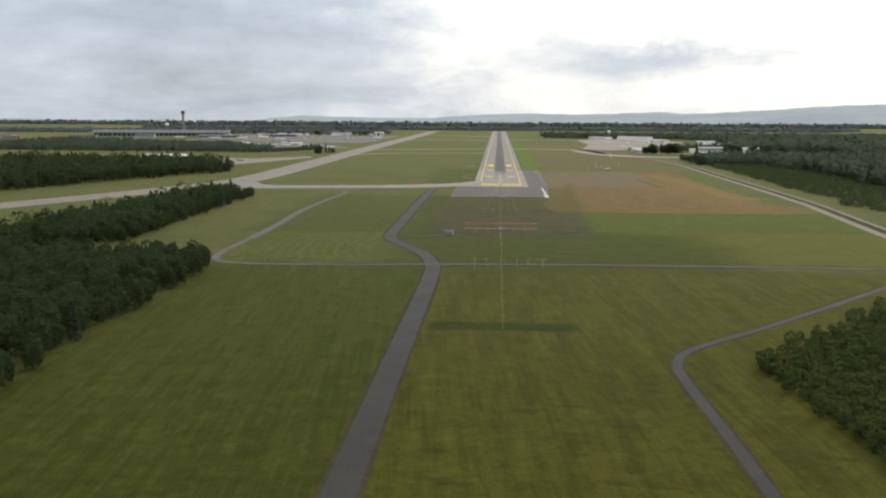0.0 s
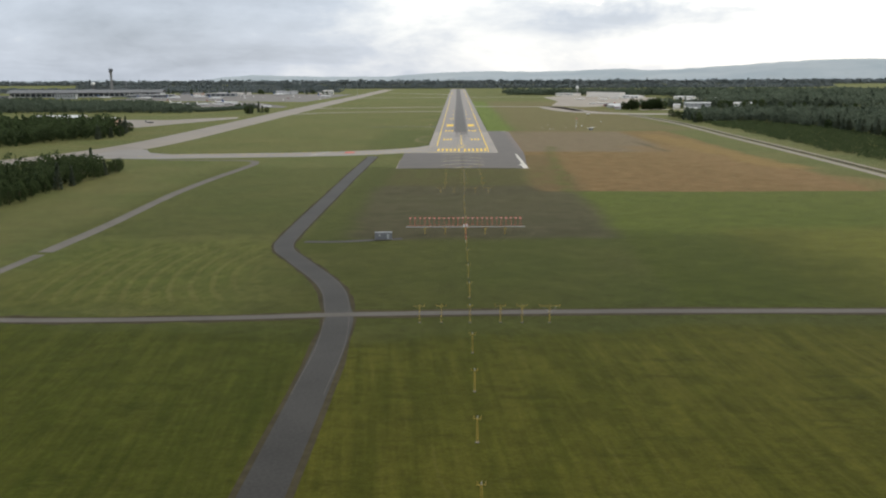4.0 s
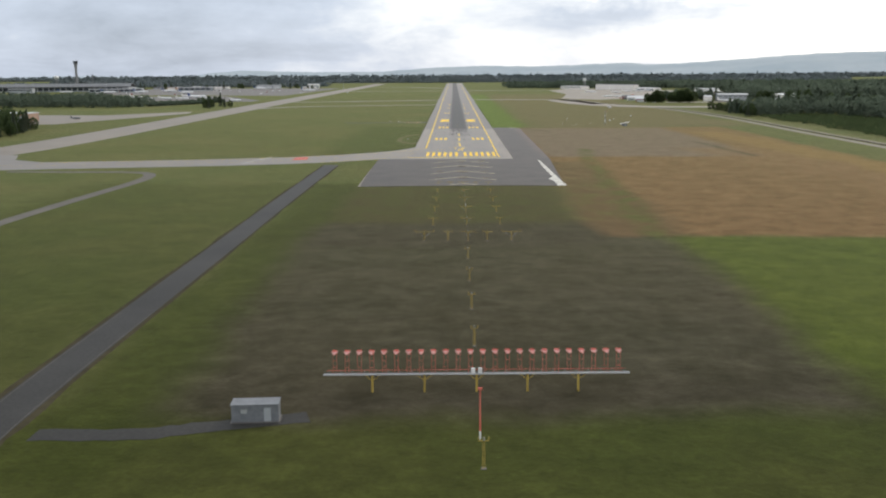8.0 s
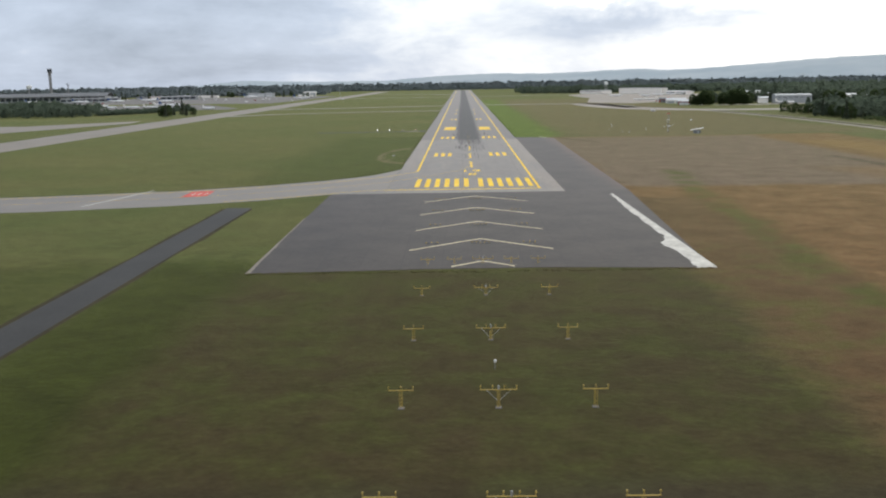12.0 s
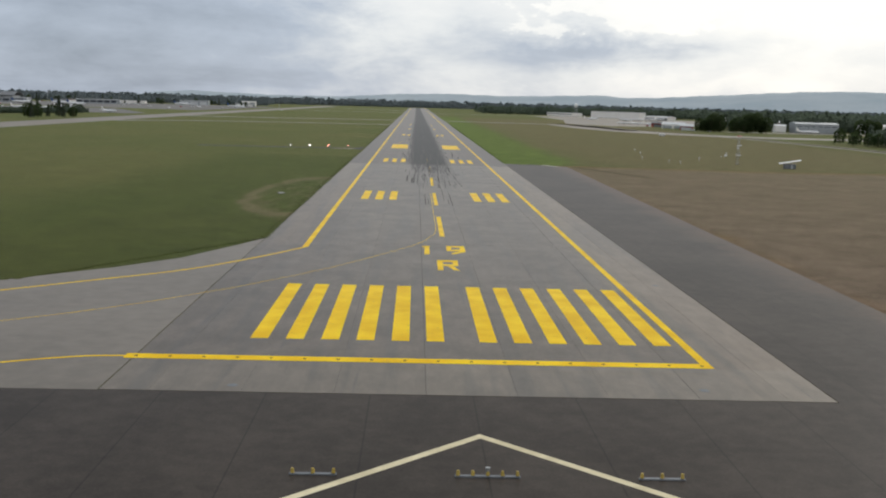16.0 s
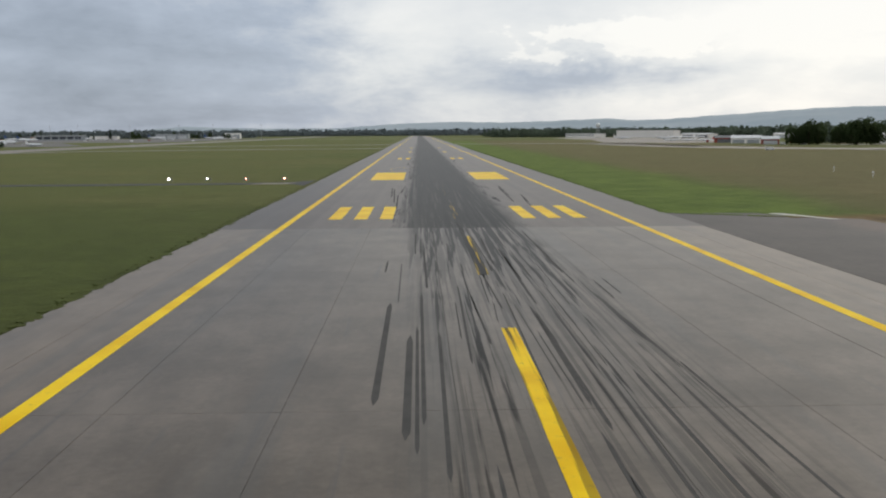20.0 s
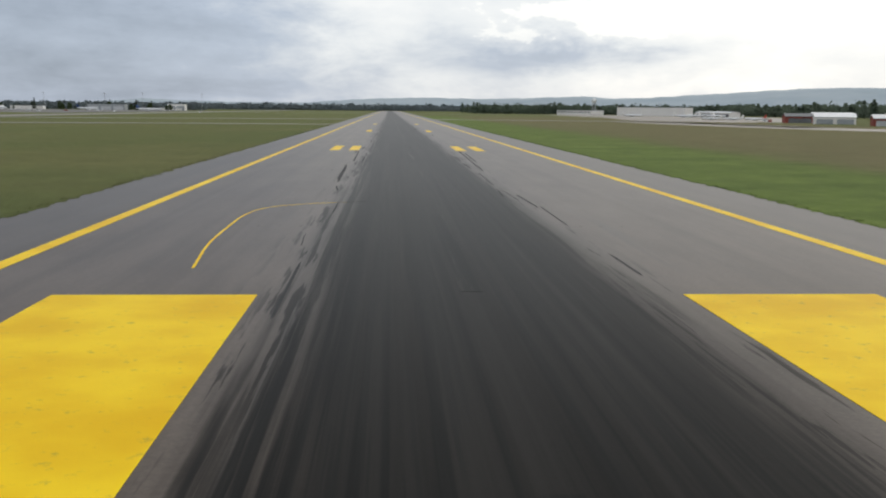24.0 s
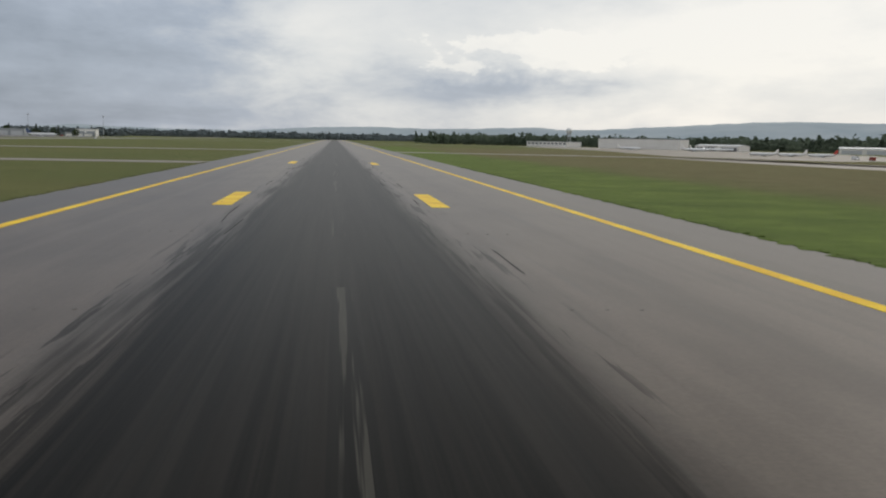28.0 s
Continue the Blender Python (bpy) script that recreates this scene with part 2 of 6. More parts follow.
    # fresh green strip beside the runway, and a dark strip of rank grass
    c = n.mix(n.mul(n.box(n.add(x, n.mul(wob, 18)), ys, 20, 60, 296, 1500, 7), 0.85), c, n.mix(n.ramp(mid, 0.3, 0.7), (0.068, 0.118, 0.014), (0.12, 0.176, 0.028)))
    c = n.mix(n.mul(n.box(n.add(x, n.mul(wob, 12)), n.add(y, n.mul(wob, 10)), -27, 28, -729, -716, 2.5), 0.8), c, (0.0272, 0.0374, 0.0066))
    c = n.mix(n.mul(n.box(n.add(x, n.mul(wob, 25)), ys, -85, -20, 30, 330, 14), 0.6), c, n.mix(mid, (0.032, 0.05, 0.009), (0.05, 0.07, 0.013)))
    # worn loop of bare, dry ground beside the paving
    u, v = n.mul(n.add(x, 30.0), 1 / 15.5), n.mul(n.add(y, -160.0), 1 / 52.0)
    ring = n.add(n.math("SQRT", n.add(n.mul(u, u), n.mul(v, v))), n.mul(ragged, 0.55))
    loop = n.mul(n.ramp(ring, 0.74, 0.92), n.ramp(ring, 0.98, 1.12, 1.0, 0.0))
    inner = n.mul(n.ramp(ring, 0.9, 1.0, 1.0, 0.0), n.ramp(n.noise(n.vec(n.mul(x, 0.3), n.mul(y, 0.1), 3.0), 1.0, 4.0, 0.6), 0.48, 0.6))
    dry = n.mul(n.math("MAXIMUM", n.mul(loop, n.ramp(mid, 0.3, 0.5, 0.45, 1.0)), n.mul(inner, 0.5)), n.ramp(x, -30.6, -29.8, 1.0, 0.0))
    c = n.mix(n.mul(dry, 0.92), c, n.mix(mid, (0.19, 0.15, 0.085), (0.125, 0.105, 0.055)))
    # dark turned soil along the far edge of the bare earth
    c = n.mix(n.mul(n.box(n.add(xw, n.mul(ragged, 6)), n.add(n.add(y, n.mul(x, 2.6)), n.mul(ragged, 10)), 57, 76, 432, 444, 3), 0.7), c, (0.062, 0.036, 0.024))
    # dimming of the ground close below the eye, put into the field colour
    near_dim = n.mul(n.box(x, ys, -145, 300, -2500, -560, 20), 0.14)
    c = n.mix(near_dim, c, (0.026, 0.033, 0.004))
    tuft = n.ramp(n.add(n.mul(grain, 0.6), n.mul(n.noise(p, 0.35, 4.0, 0.65), 0.4)), 0.25, 0.75, 0.72, 1.28, False)
    c = n.mix(1.0, c, n.node("ShaderNodeCombineColor", {0: tuft, 1: tuft, 2: tuft}).outputs[0], "MULTIPLY")
    patch = n.mul(n.ramp(mid, 0.25, 0.75, 0.8, 1.2, False), n.ramp(n.noise(p, 0.24, 5.0, 0.7), 0.25, 0.75, 0.78, 1.22, False))
    c = n.mix(1.0, c, n.node("ShaderNodeCombineColor", {0: patch, 1: patch, 2: patch}).outputs[0], "MULTIPLY")
    return n.mix(1.0, c, (0.8, 0.8, 0.8), "MULTIPLY")


GRASS = material("grass_and_earth", grass_paint, 0.95, bump=lambda n, p: (n.noise(p, 0.9, 5.0, 0.7), 0.3, 0.4), spec=0.05, sheen=0.17)


def rubber_density(n, p, start):
    """How thickly tyre rubber lies along the middle of the runway."""
    x, y, z = n.xyz(p)
    streak = n.noise(n.vec(n.mul(x, 1.0), n.mul(y, 0.012), 0.0), 1.7, 5.0, 0.65)
    drip = n.noise(n.vec(n.mul(x, 1.0), n.mul(y, 0.035), 4.0), 2.4, 4.0, 0.6)
    edge = n.mul(n.math("SUBTRACT", n.noise(n.vec(n.mul(x, 0.6), n.mul(y, 0.03)), 1.0, 4.0, 0.6), 0.5), 4.5)
    half = n.math("ABSOLUTE", n.add(x, 0.2))
    body = n.ramp(n.add(half, edge), 6.4, 8.8, 1.0, 0.0)
    worn = n.mul(n.ramp(half, 5.0, 7.5), n.ramp(streak, 0.4, 0.54, 1.0, 0.0))
    body = n.mul(body, n.math("SUBTRACT", 1.0, n.mul(worn, 0.6)))
    combed = n.mul(n.ramp(n.noise(n.vec(n.mul(x, 1.0), n.mul(y, 0.008), 12.0), 2.0, 4.0, 0.6), 0.4, 0.56, 0.26, 0.0), n.ramp(y, 380, 470, 1.0, 0.3))
    body = n.mul(body, n.math("SUBTRACT", 1.0, combed))
    fringe = n.mul(n.ramp(n.add(half, edge), 7.5, 10.5, 1.0, 0.0), n.ramp(drip, 0.54, 0.62))
    begin = n.ramp(n.add(y, n.mul(edge, 3.0)), start - 20, start + 16)
    grow = n.mul(n.add(y, -284.0), 0.0011)
    wide = n.ramp(n.add(n.math("ABSOLUTE", n.add(x, n.ramp(y, 200, 290, -2.0, -0.3, False))), n.mul(edge, 0.5)), 5.2, 9.0, 1.0, 0.0)
    lines = n.ramp(n.add(n.noise(n.vec(n.mul(x, 1.0), n.mul(y, 0.016), 3.0), 2.2, 3.0, 0.6), n.add(grow, n.ramp(y, 195, 265, -0.075, 0.0, False))), 0.43, 0.52)
    faint = n.mul(n.ramp(n.add(n.noise(n.vec(n.mul(x, 1.0), n.mul(y, 0.01), 8.0), 3.4, 3.0, 0.6), grow), 0.4, 0.5), 0.5)
    thin = n.mul(n.ramp(y, 150, 215), n.mul(wide, n.math("MAXIMUM", lines, faint)))
    tail = n.ramp(y, 850, 1500, 1.0, 0.25)
    pale = n.mul(n.ramp(n.math("ABSOLUTE", n.add(x, n.mul(edge, 0.12))), 0.15, 0.6, 1.0, 0.0), n.ramp(drip, 0.4, 0.6, 0.05, 0.3))
    dens = n.mul(n.math("MAXIMUM", body, n.mul(fringe, 0.85)), n.mul(begin, n.mul(tail, n.math("SUBTRACT", 1.0, pale))))
    return n.math("MAXIMUM", dens, n.mul(thin, 0.95), clamp=True)


def rubber_tone(n, x, y):
    fine = n.add(n.mul(n.noise(n.vec(x, n.mul(y, 0.01), 6.0), 2.6, 3.0, 0.6), 0.45), n.mul(n.noise(n.vec(x, n.mul(y, 0.02), 2.0), 0.45, 4.0, 0.55), 0.55))
    return n.mix(n.ramp(fine, 0.32, 0.7), (0.0105, 0.0105, 0.0098), (0.0235, 0.0225, 0.0205))


def rubber(n, p, c, start):
    x, y, z = n.xyz(p)
    return n.mix(rubber_density(n, p, start), c, rubber_tone(n, x, y))


def old_asphalt(n, p):
    x, y, z = n.xyz(p)
    mid = n.noise(n.vec(x, n.mul(y, 0.25)), 0.25, 5.0, 0.6)
    lane = n.noise(n.vec(n.mul(x, 1.0), n.mul(y, 0.004)), 0.5, 3.0, 0.6)
    c = n.mix(n.ramp(n.add(n.mul(mid, 0.5), n.mul(lane, 0.5)), 0.35, 0.65), (0.085, 0.067, 0.053), (0.129, 0.103, 0.082))
    c = n.mix(n.mul(n.ramp(n.math("ABSOLUTE", x), 22.6, 23.2), 0.45), c, (0.072, 0.062, 0.052))
    c = n.mix(n.mul(n.ramp(n.noise(n.vec(x, n.mul(y, 0.02), 7.0), 0.9, 4.0), 0.58, 0.7), 0.35), c, (0.07, 0.065, 0.06))
    g = n.ramp(n.noise(p, 6.0, 3.0, 0.7), 0.3, 0.7, 0.85, 1.15, False)
    c = n.mix(1.0, c, n.node("ShaderNodeCombineColor", {0: g, 1: g, 2: g}).outputs[0], "MULTIPLY")
    return rubber(n, p, c, 272)


def concrete(n, p):
    x, y, z = n.xyz(p)
    mid = n.noise(p, 0.12, 5.0, 0.62)
    fine = n.noise(p, 2.5, 4.0, 0.65)
    c = n.mix(n.ramp(n.add(n.mul(mid, 0.7), n.mul(fine, 0.3)), 0.35, 0.65), (0.102, 0.084, 0.065), (0.158, 0.130, 0.102))
    c = n.mix(n.mul(n.math("MAXIMUM", n.ramp(x, 22.6, 23.4), n.mul(n.ramp(x, -23.4, -22.6, 1.0, 0.0), n.ramp(y, 66, 76))), 0.6), c, (0.205, 0.16, 0.115))
    c = n.mix(n.mul(n.ramp(y, -2.6, -2.0, 1.0, 0.0), 0.55), c, (0.2, 0.172, 0.135))
    wet = n.ramp(n.noise(n.vec(n.mul(x, 1.0), n.mul(y, 0.05)), 0.35, 4.0), 0.48, 0.66)
    c = n.mix(n.mul(wet, 0.45), c, (0.088, 0.084, 0.076))
    blot = n.ramp(n.noise(n.vec(n.mul(x, 1.0), n.mul(y, 0.35), 9.0), 0.55, 6.0, 0.7), 0.35, 0.65, 0.84, 1.14, False)
    c = n.mix(1.0, c, n.node("ShaderNodeCombineColor", {0: blot, 1: blot, 2: blot}).outputs[0], "MULTIPLY")
    c = n.mix(n.mul(n.ramp(n.noise(n.vec(n.mul(x, 1.0), n.mul(y, 0.03), 5.0), 1.4, 4.0), 0.62, 0.72), 0.5), c, (0.085, 0.08, 0.075))
    r = n.ramp(n.node("ShaderNodeObjectInfo").outputs["Random"], 0, 1, 0.93, 1.07, False)
    c = n.mix(1.0, c, n.node("ShaderNodeCombineColor", {0: r, 1: r, 2: r}).outputs[0], "MULTIPLY")
    return rubber(n, p, c, 9000)


def rough_bump(n, p):
    return n.noise(p, 9.0, 4.0, 0.7), 0.12, 0.02


ASPHALT = material("worn_asphalt", old_asphalt, 0.3, bump=rough_bump, spec=lambda n, p: n.ramp(rubber_density(n, p, 272), 0.0, 1.0, 0.03, 0.006))
CONCRETE = material("stained_concrete", concrete, 0.32, bump=rough_bump, spec=lambda n, p: n.ramp(rubber_density(n, p, 9000), 0.0, 1.0, 0.07, 0.012))
JOINT = mottled((0.085, 0.078, 0.07), (0.11, 0.1, 0.09), name="joint_filler")
APRON = mottled((0.135, 0.127, 0.118), (0.185, 0.173, 0.16), 0.5, 0.02, name="apron_asphalt")
TAXI = mottled((0.185, 0.157, 0.12), (0.25, 0.213, 0.165), 0.5, 0.03, 0.4, name="taxiway_concrete", spec=0.045)


def dark_pad(n, p):
    x, y, z = n.xyz(p)
    f = n.add(n.mul(n.noise(p, 0.07, 5.0, 0.6), 0.6), n.mul(n.noise(p, 0.6, 4.0, 0.6), 0.4))
    c = n.mix(n.ramp(f, 0.36, 0.64), (0.045, 0.038, 0.032), (0.072, 0.060, 0.050))
    lane = n.node("ShaderNodeMath", {0: n.math("FRACT", n.mul(n.add(x, 100.0), 0.12)), 1: 0.014}, operation="LESS_THAN").outputs[0]
    c = n.mix(n.mul(lane, 0.5), c, (0.02, 0.019, 0.018))
    c = n.mix(n.mul(n.ramp(n.noise(p, 0.35, 4.0, 0.7), 0.6, 0.72), 0.45), c, (0.07, 0.06, 0.052))
    blown = n.ramp(n.add(x, n.mul(n.math("SUBTRACT", n.noise(p, 0.08, 5.0, 0.65), 0.5), 16)), 45, 52.5)
    c = n.mix(n.mul(n.mul(blown, n.ramp(y, -20, 10)), 0.75), c, (0.12, 0.085, 0.064))
    g = n.ramp(n.noise(p, 5.0, 3.0, 0.7), 0.3, 0.7, 0.85, 1.15, False)
    return n.mix(1.0, c, n.node("ShaderNodeCombineColor", {0: g, 1: g, 2: g}).outputs[0], "MULTIPLY")


PAD = material("dark_asphalt", dark_pad, 0.36, bump=rough_bump, spec=0.02)
ENTRY = mottled((0.15, 0.13, 0.104), (0.215, 0.185, 0.15), 0.5, 0.04, 0.36, name="entry_taxiway_concrete", spec=0.07)
ROAD = mottled((0.038, 0.037, 0.034), (0.06, 0.058, 0.053), 1.5, 0.05, name="service_road_asphalt", rough=0.45, spec=0.02)
PALEROAD = mottled((0.115, 0.106, 0.092), (0.16, 0.148, 0.128), 0.8, 0.05, name="pale_worn_asphalt", spec=0.1)


def lane_paint(n, p):
    x, y, z = n.xyz(p)
    f = n.add(n.mul(n.noise(p, 0.8, 5.0), 0.5), n.mul(n.noise(p, 0.05, 3.0), 0.5))
    dusty = n.mix(n.ramp(f, 0.3, 0.7), (0.115, 0.106, 0.092), (0.16, 0.148, 0.128))
    return n.mix(n.ramp(x, -165, -60), dusty, n.mix(n.ramp(f, 0.3, 0.7), (0.088, 0.082, 0.072), (0.125, 0.116, 0.102)))


LANE = material("worn_grey_asphalt", lane_paint, 0.8, spec=0.09)
GRAVEL = mottled((0.17, 0.15, 0.115), (0.235, 0.21, 0.165), 0.6, 0.06, name="pale_gravel")
EARTH = mottled((0.045, 0.04, 0.025), (0.07, 0.06, 0.035), 0.4, 0.05, name="dark_ditch_earth", spec=0.02)


def yellow_paint(n, p):
    x, y, z = n.xyz(p)
    worn = n.ramp(n.noise(p, 1.6, 5.0, 0.7), 0.57, 0.72)
    c = n.mix(n.ramp(n.noise(p, 0.2, 3.0), 0.3, 0.7), (0.78, 0.47, 0.010), (0.93, 0.64, 0.022))
    c = n.mix(n.mul(worn, 0.5), c, (0.3, 0.23, 0.08))
    c = n.mix(n.mul(n.ramp(n.math("ABSOLUTE", x), 1.3, 1.7, 1.0, 0.0), n.ramp(y, 330, 400)), c, (0.1, 0.094, 0.078))
    grain = n.noise(n.vec(n.mul(x, 1.0), n.mul(y, 0.016), 3.0), 2.2, 3.0, 0.6)
    streak = n.math("MAXIMUM", n.ramp(grain, 0.47, 0.56), n.mul(n.ramp(grain, 0.38, 0.48), n.ramp(y, 215, 245)))
    inner = n.ramp(n.math("ABSOLUTE", x), 7.0, 9.0, 1.0, 0.0)
    bare = n.ramp(n.noise(n.vec(n.mul(x, 1.0), n.mul(y, 0.03), 11.0), 5.5, 3.0, 0.6), 0.44, 0.68)
    left = n.math("MAXIMUM", n.mul(bare, n.ramp(y, 300, 350, 0.95, 0.42)), n.mul(n.ramp(bare, 0.2, 0.7, 0.8, 1.0, False), n.ramp(y, 460, 510, 0.0, 0.62)))
    dirt = n.mul(n.mul(inner, n.ramp(y, 150, 235)), n.math("MAXIMUM", streak, n.mul(n.ramp(y, 274, 300), n.math("SUBTRACT", 1.0, left))))
    return n.mix(dirt, c, rubber_tone(n, x, y))


YELLOW = material("yellow_marking_paint", yellow_paint, 0.3, spec=0.006)
WHITE = mottled((0.42, 0.40, 0.35), (0.66, 0.64, 0.57), 0.8, 0.2, name="weathered_white_paint")
CREAM = mottled((0.58, 0.5, 0.31), (0.78, 0.69, 0.46), 0.8, 0.2, name="cream_marking_paint")
SKID = mottled((0.035, 0.033, 0.03), (0.06, 0.056, 0.05), 0.8, 0.2, name="thin_rubber_marks")
RED = mottled((0.5, 0.08, 0.06), (0.62, 0.13, 0.1), 0.6, 0.2, name="red_marking_paint")
STEEL = mottled((0.36, 0.37, 0.37), (0.46, 0.46, 0.45), 2.0, 0.3, 0.45, 0.6, "galvanised_steel")
MAST = mottled((0.40, 0.28, 0.06), (0.52, 0.38, 0.09), 2.0, 0.4, 0.5, 0.0, "yellow_mast_paint")
CORAL = mottled((0.62, 0.12, 0.09), (0.75, 0.2, 0.15), 2.0, 0.4, 0.5, 0.0, "red_antenna_paint")
ROSE = mottled((0.7, 0.42, 0.38), (0.78, 0.52, 0.47), 2.0, 0.4, 0.5, 0.0, "pale_pink_paint")
RIGWHITE = mottled((0.66, 0.66, 0.64), (0.76, 0.76, 0.74), 1.5, 0.3, 0.5, 0.0, "white_equipment_paint")
DARKBOX = mottled((0.13, 0.14, 0.15), (0.2, 0.21, 0.22), 1.5, 0.3, 0.6, 0.0, "grey_shelter_sheet")
BARK = mottled((0.07, 0.05, 0.035), (0.12, 0.09, 0.065), 2.0, 0.3, 0.9, name="bark")
WALLW = mottled((0.8, 0.77, 0.72), (0.88, 0.85, 0.8), 0.5, 0.05, 0.5, name="white_wall_sheet")
WALLG = mottled((0.3, 0.32, 0.33), (0.38, 0.4, 0.41), 0.5, 0.05, 0.5, name="grey_wall_sheet")
WALLB = mottled((0.3, 0.2, 0.14), (0.38, 0.26, 0.19), 0.5, 0.05, 0.7, name="brown_brick_wall")
WALLR = mottled((0.26, 0.055, 0.04), (0.34, 0.08, 0.055), 0.5, 0.05, 0.7, name="red_boarding")
ROOFD = mottled((0.13, 0.135, 0.14), (0.18, 0.185, 0.19), 0.5, 0.05, 0.7, name="dark_roofing")
ROOFL = mottled((0.5, 0.51, 0.52), (0.6, 0.61, 0.61), 0.5, 0.05, 0.5, name="pale_roof_sheet")
TOWERC = mottled((0.2, 0.2, 0.2), (0.26, 0.26, 0.26), 0.5, 0.05, 0.7, name="tower_concrete")
GLASS = mottled((0.03, 0.04, 0.05), (0.05, 0.06, 0.075), 0.5, 0.05, 0.08, name="dark_window_glass", spec=0.6)
PLANE = mottled((0.72, 0.72, 0.72), (0.8, 0.8, 0.8), 0.5, 0.05, 0.35, name="white_aircraft_paint", each=0.05)
BLUE = mottled((0.04, 0.08, 0.2), (0.06, 0.11, 0.26), 0.5, 0.05, 0.4, name="blue_tail_paint")
TYRE = mottled((0.02, 0.02, 0.02), (0.03, 0.03, 0.03), 1.0, 0.2, 0.8, name="black_rubber")


def leaf(name, a, b):
    def paint(n, p):
        r = n.node("ShaderNodeNewGeometry").outputs["Random Per Island"]
        o = n.node("ShaderNodeObjectInfo").outputs["Random"]
        f = n.add(n.mul(r, 0.6), n.add(n.mul(o, 0.2), n.mul(n.noise(p, 0.05, 3.0), 0.3)))
        return n.mix(f, a, b)
    m = material(name, paint, 0.8, spec=0.1)
    t = m.node_tree
    solid = next(k for k in t.nodes if k.type == "BSDF_PRINCIPLED")
    end = next(k for k in t.nodes if k.type == "OUTPUT_MATERIAL")
    n = Net(t, False)
    glow_through = n.node("ShaderNodeBsdfTranslucent")
    n.put(glow_through.inputs[0], solid.inputs["Base Color"].links[0].from_socket)
    both = n.node("ShaderNodeMixShader", {0: 0.6})
    n.put(both.inputs[1], solid.outputs[0])
    n.put(both.inputs[2], glow_through.outputs[0])
    n.put(end.inputs[0], both.outputs[0])
    up = n.node("ShaderNodeVectorMath", {0: n.scale(n.node("ShaderNodeNewGeometry").outputs["Normal"], 0.5), 1: (0.0, 0.0, 0.55)}, operation="ADD").outputs[0]
    n.put(solid.inputs["Normal"], n.node("ShaderNodeVectorMath", {0: up}, operation="NORMALIZE").outputs[0])
    return m


LEAF = leaf("broad_leaves", (0.036, 0.06, 0.022), (0.085, 0.115, 0.046))
WOOD = leaf("mixed_wood_leaves", (0.034, 0.056, 0.022), (0.078, 0.106, 0.044))
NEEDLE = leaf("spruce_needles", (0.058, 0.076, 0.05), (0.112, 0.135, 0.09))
# leaves paled so that their colour carries the haze over distant woods
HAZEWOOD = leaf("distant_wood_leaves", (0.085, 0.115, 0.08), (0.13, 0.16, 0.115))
SHRUB = leaf("shrub_leaves", (0.04, 0.062, 0.018), (0.1, 0.13, 0.042))


def lamp_glow(name, colour, power):
    m = bpy.data.materials.new(name)
    m.use_nodes = True
    n = Net(m.node_tree)
    e = n.node("ShaderNodeEmission", {0: (*colour, 1), 1: power})
    n.put(n.node("ShaderNodeOutputMaterial").inputs[0], e.outputs[0])
    return m


LIT_WHITE = lamp_glow("lit_white_lens", (1.0, 0.93, 0.8), 26.0)
LIT_RED = lamp_glow("lit_red_lens", (1.0, 0.3, 0.2), 17.0)


# the blue-grey haze of distance is put into the hill colour
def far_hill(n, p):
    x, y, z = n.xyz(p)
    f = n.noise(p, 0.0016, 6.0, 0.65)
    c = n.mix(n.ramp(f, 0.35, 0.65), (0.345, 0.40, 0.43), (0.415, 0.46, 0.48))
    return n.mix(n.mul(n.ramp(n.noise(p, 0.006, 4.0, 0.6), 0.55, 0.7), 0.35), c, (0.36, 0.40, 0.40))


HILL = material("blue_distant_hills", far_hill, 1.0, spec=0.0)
# grey-blue haze is mixed into the colour of the farthest woods
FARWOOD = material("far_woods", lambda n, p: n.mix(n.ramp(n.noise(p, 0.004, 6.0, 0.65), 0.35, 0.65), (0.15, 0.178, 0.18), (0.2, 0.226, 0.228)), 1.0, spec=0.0)


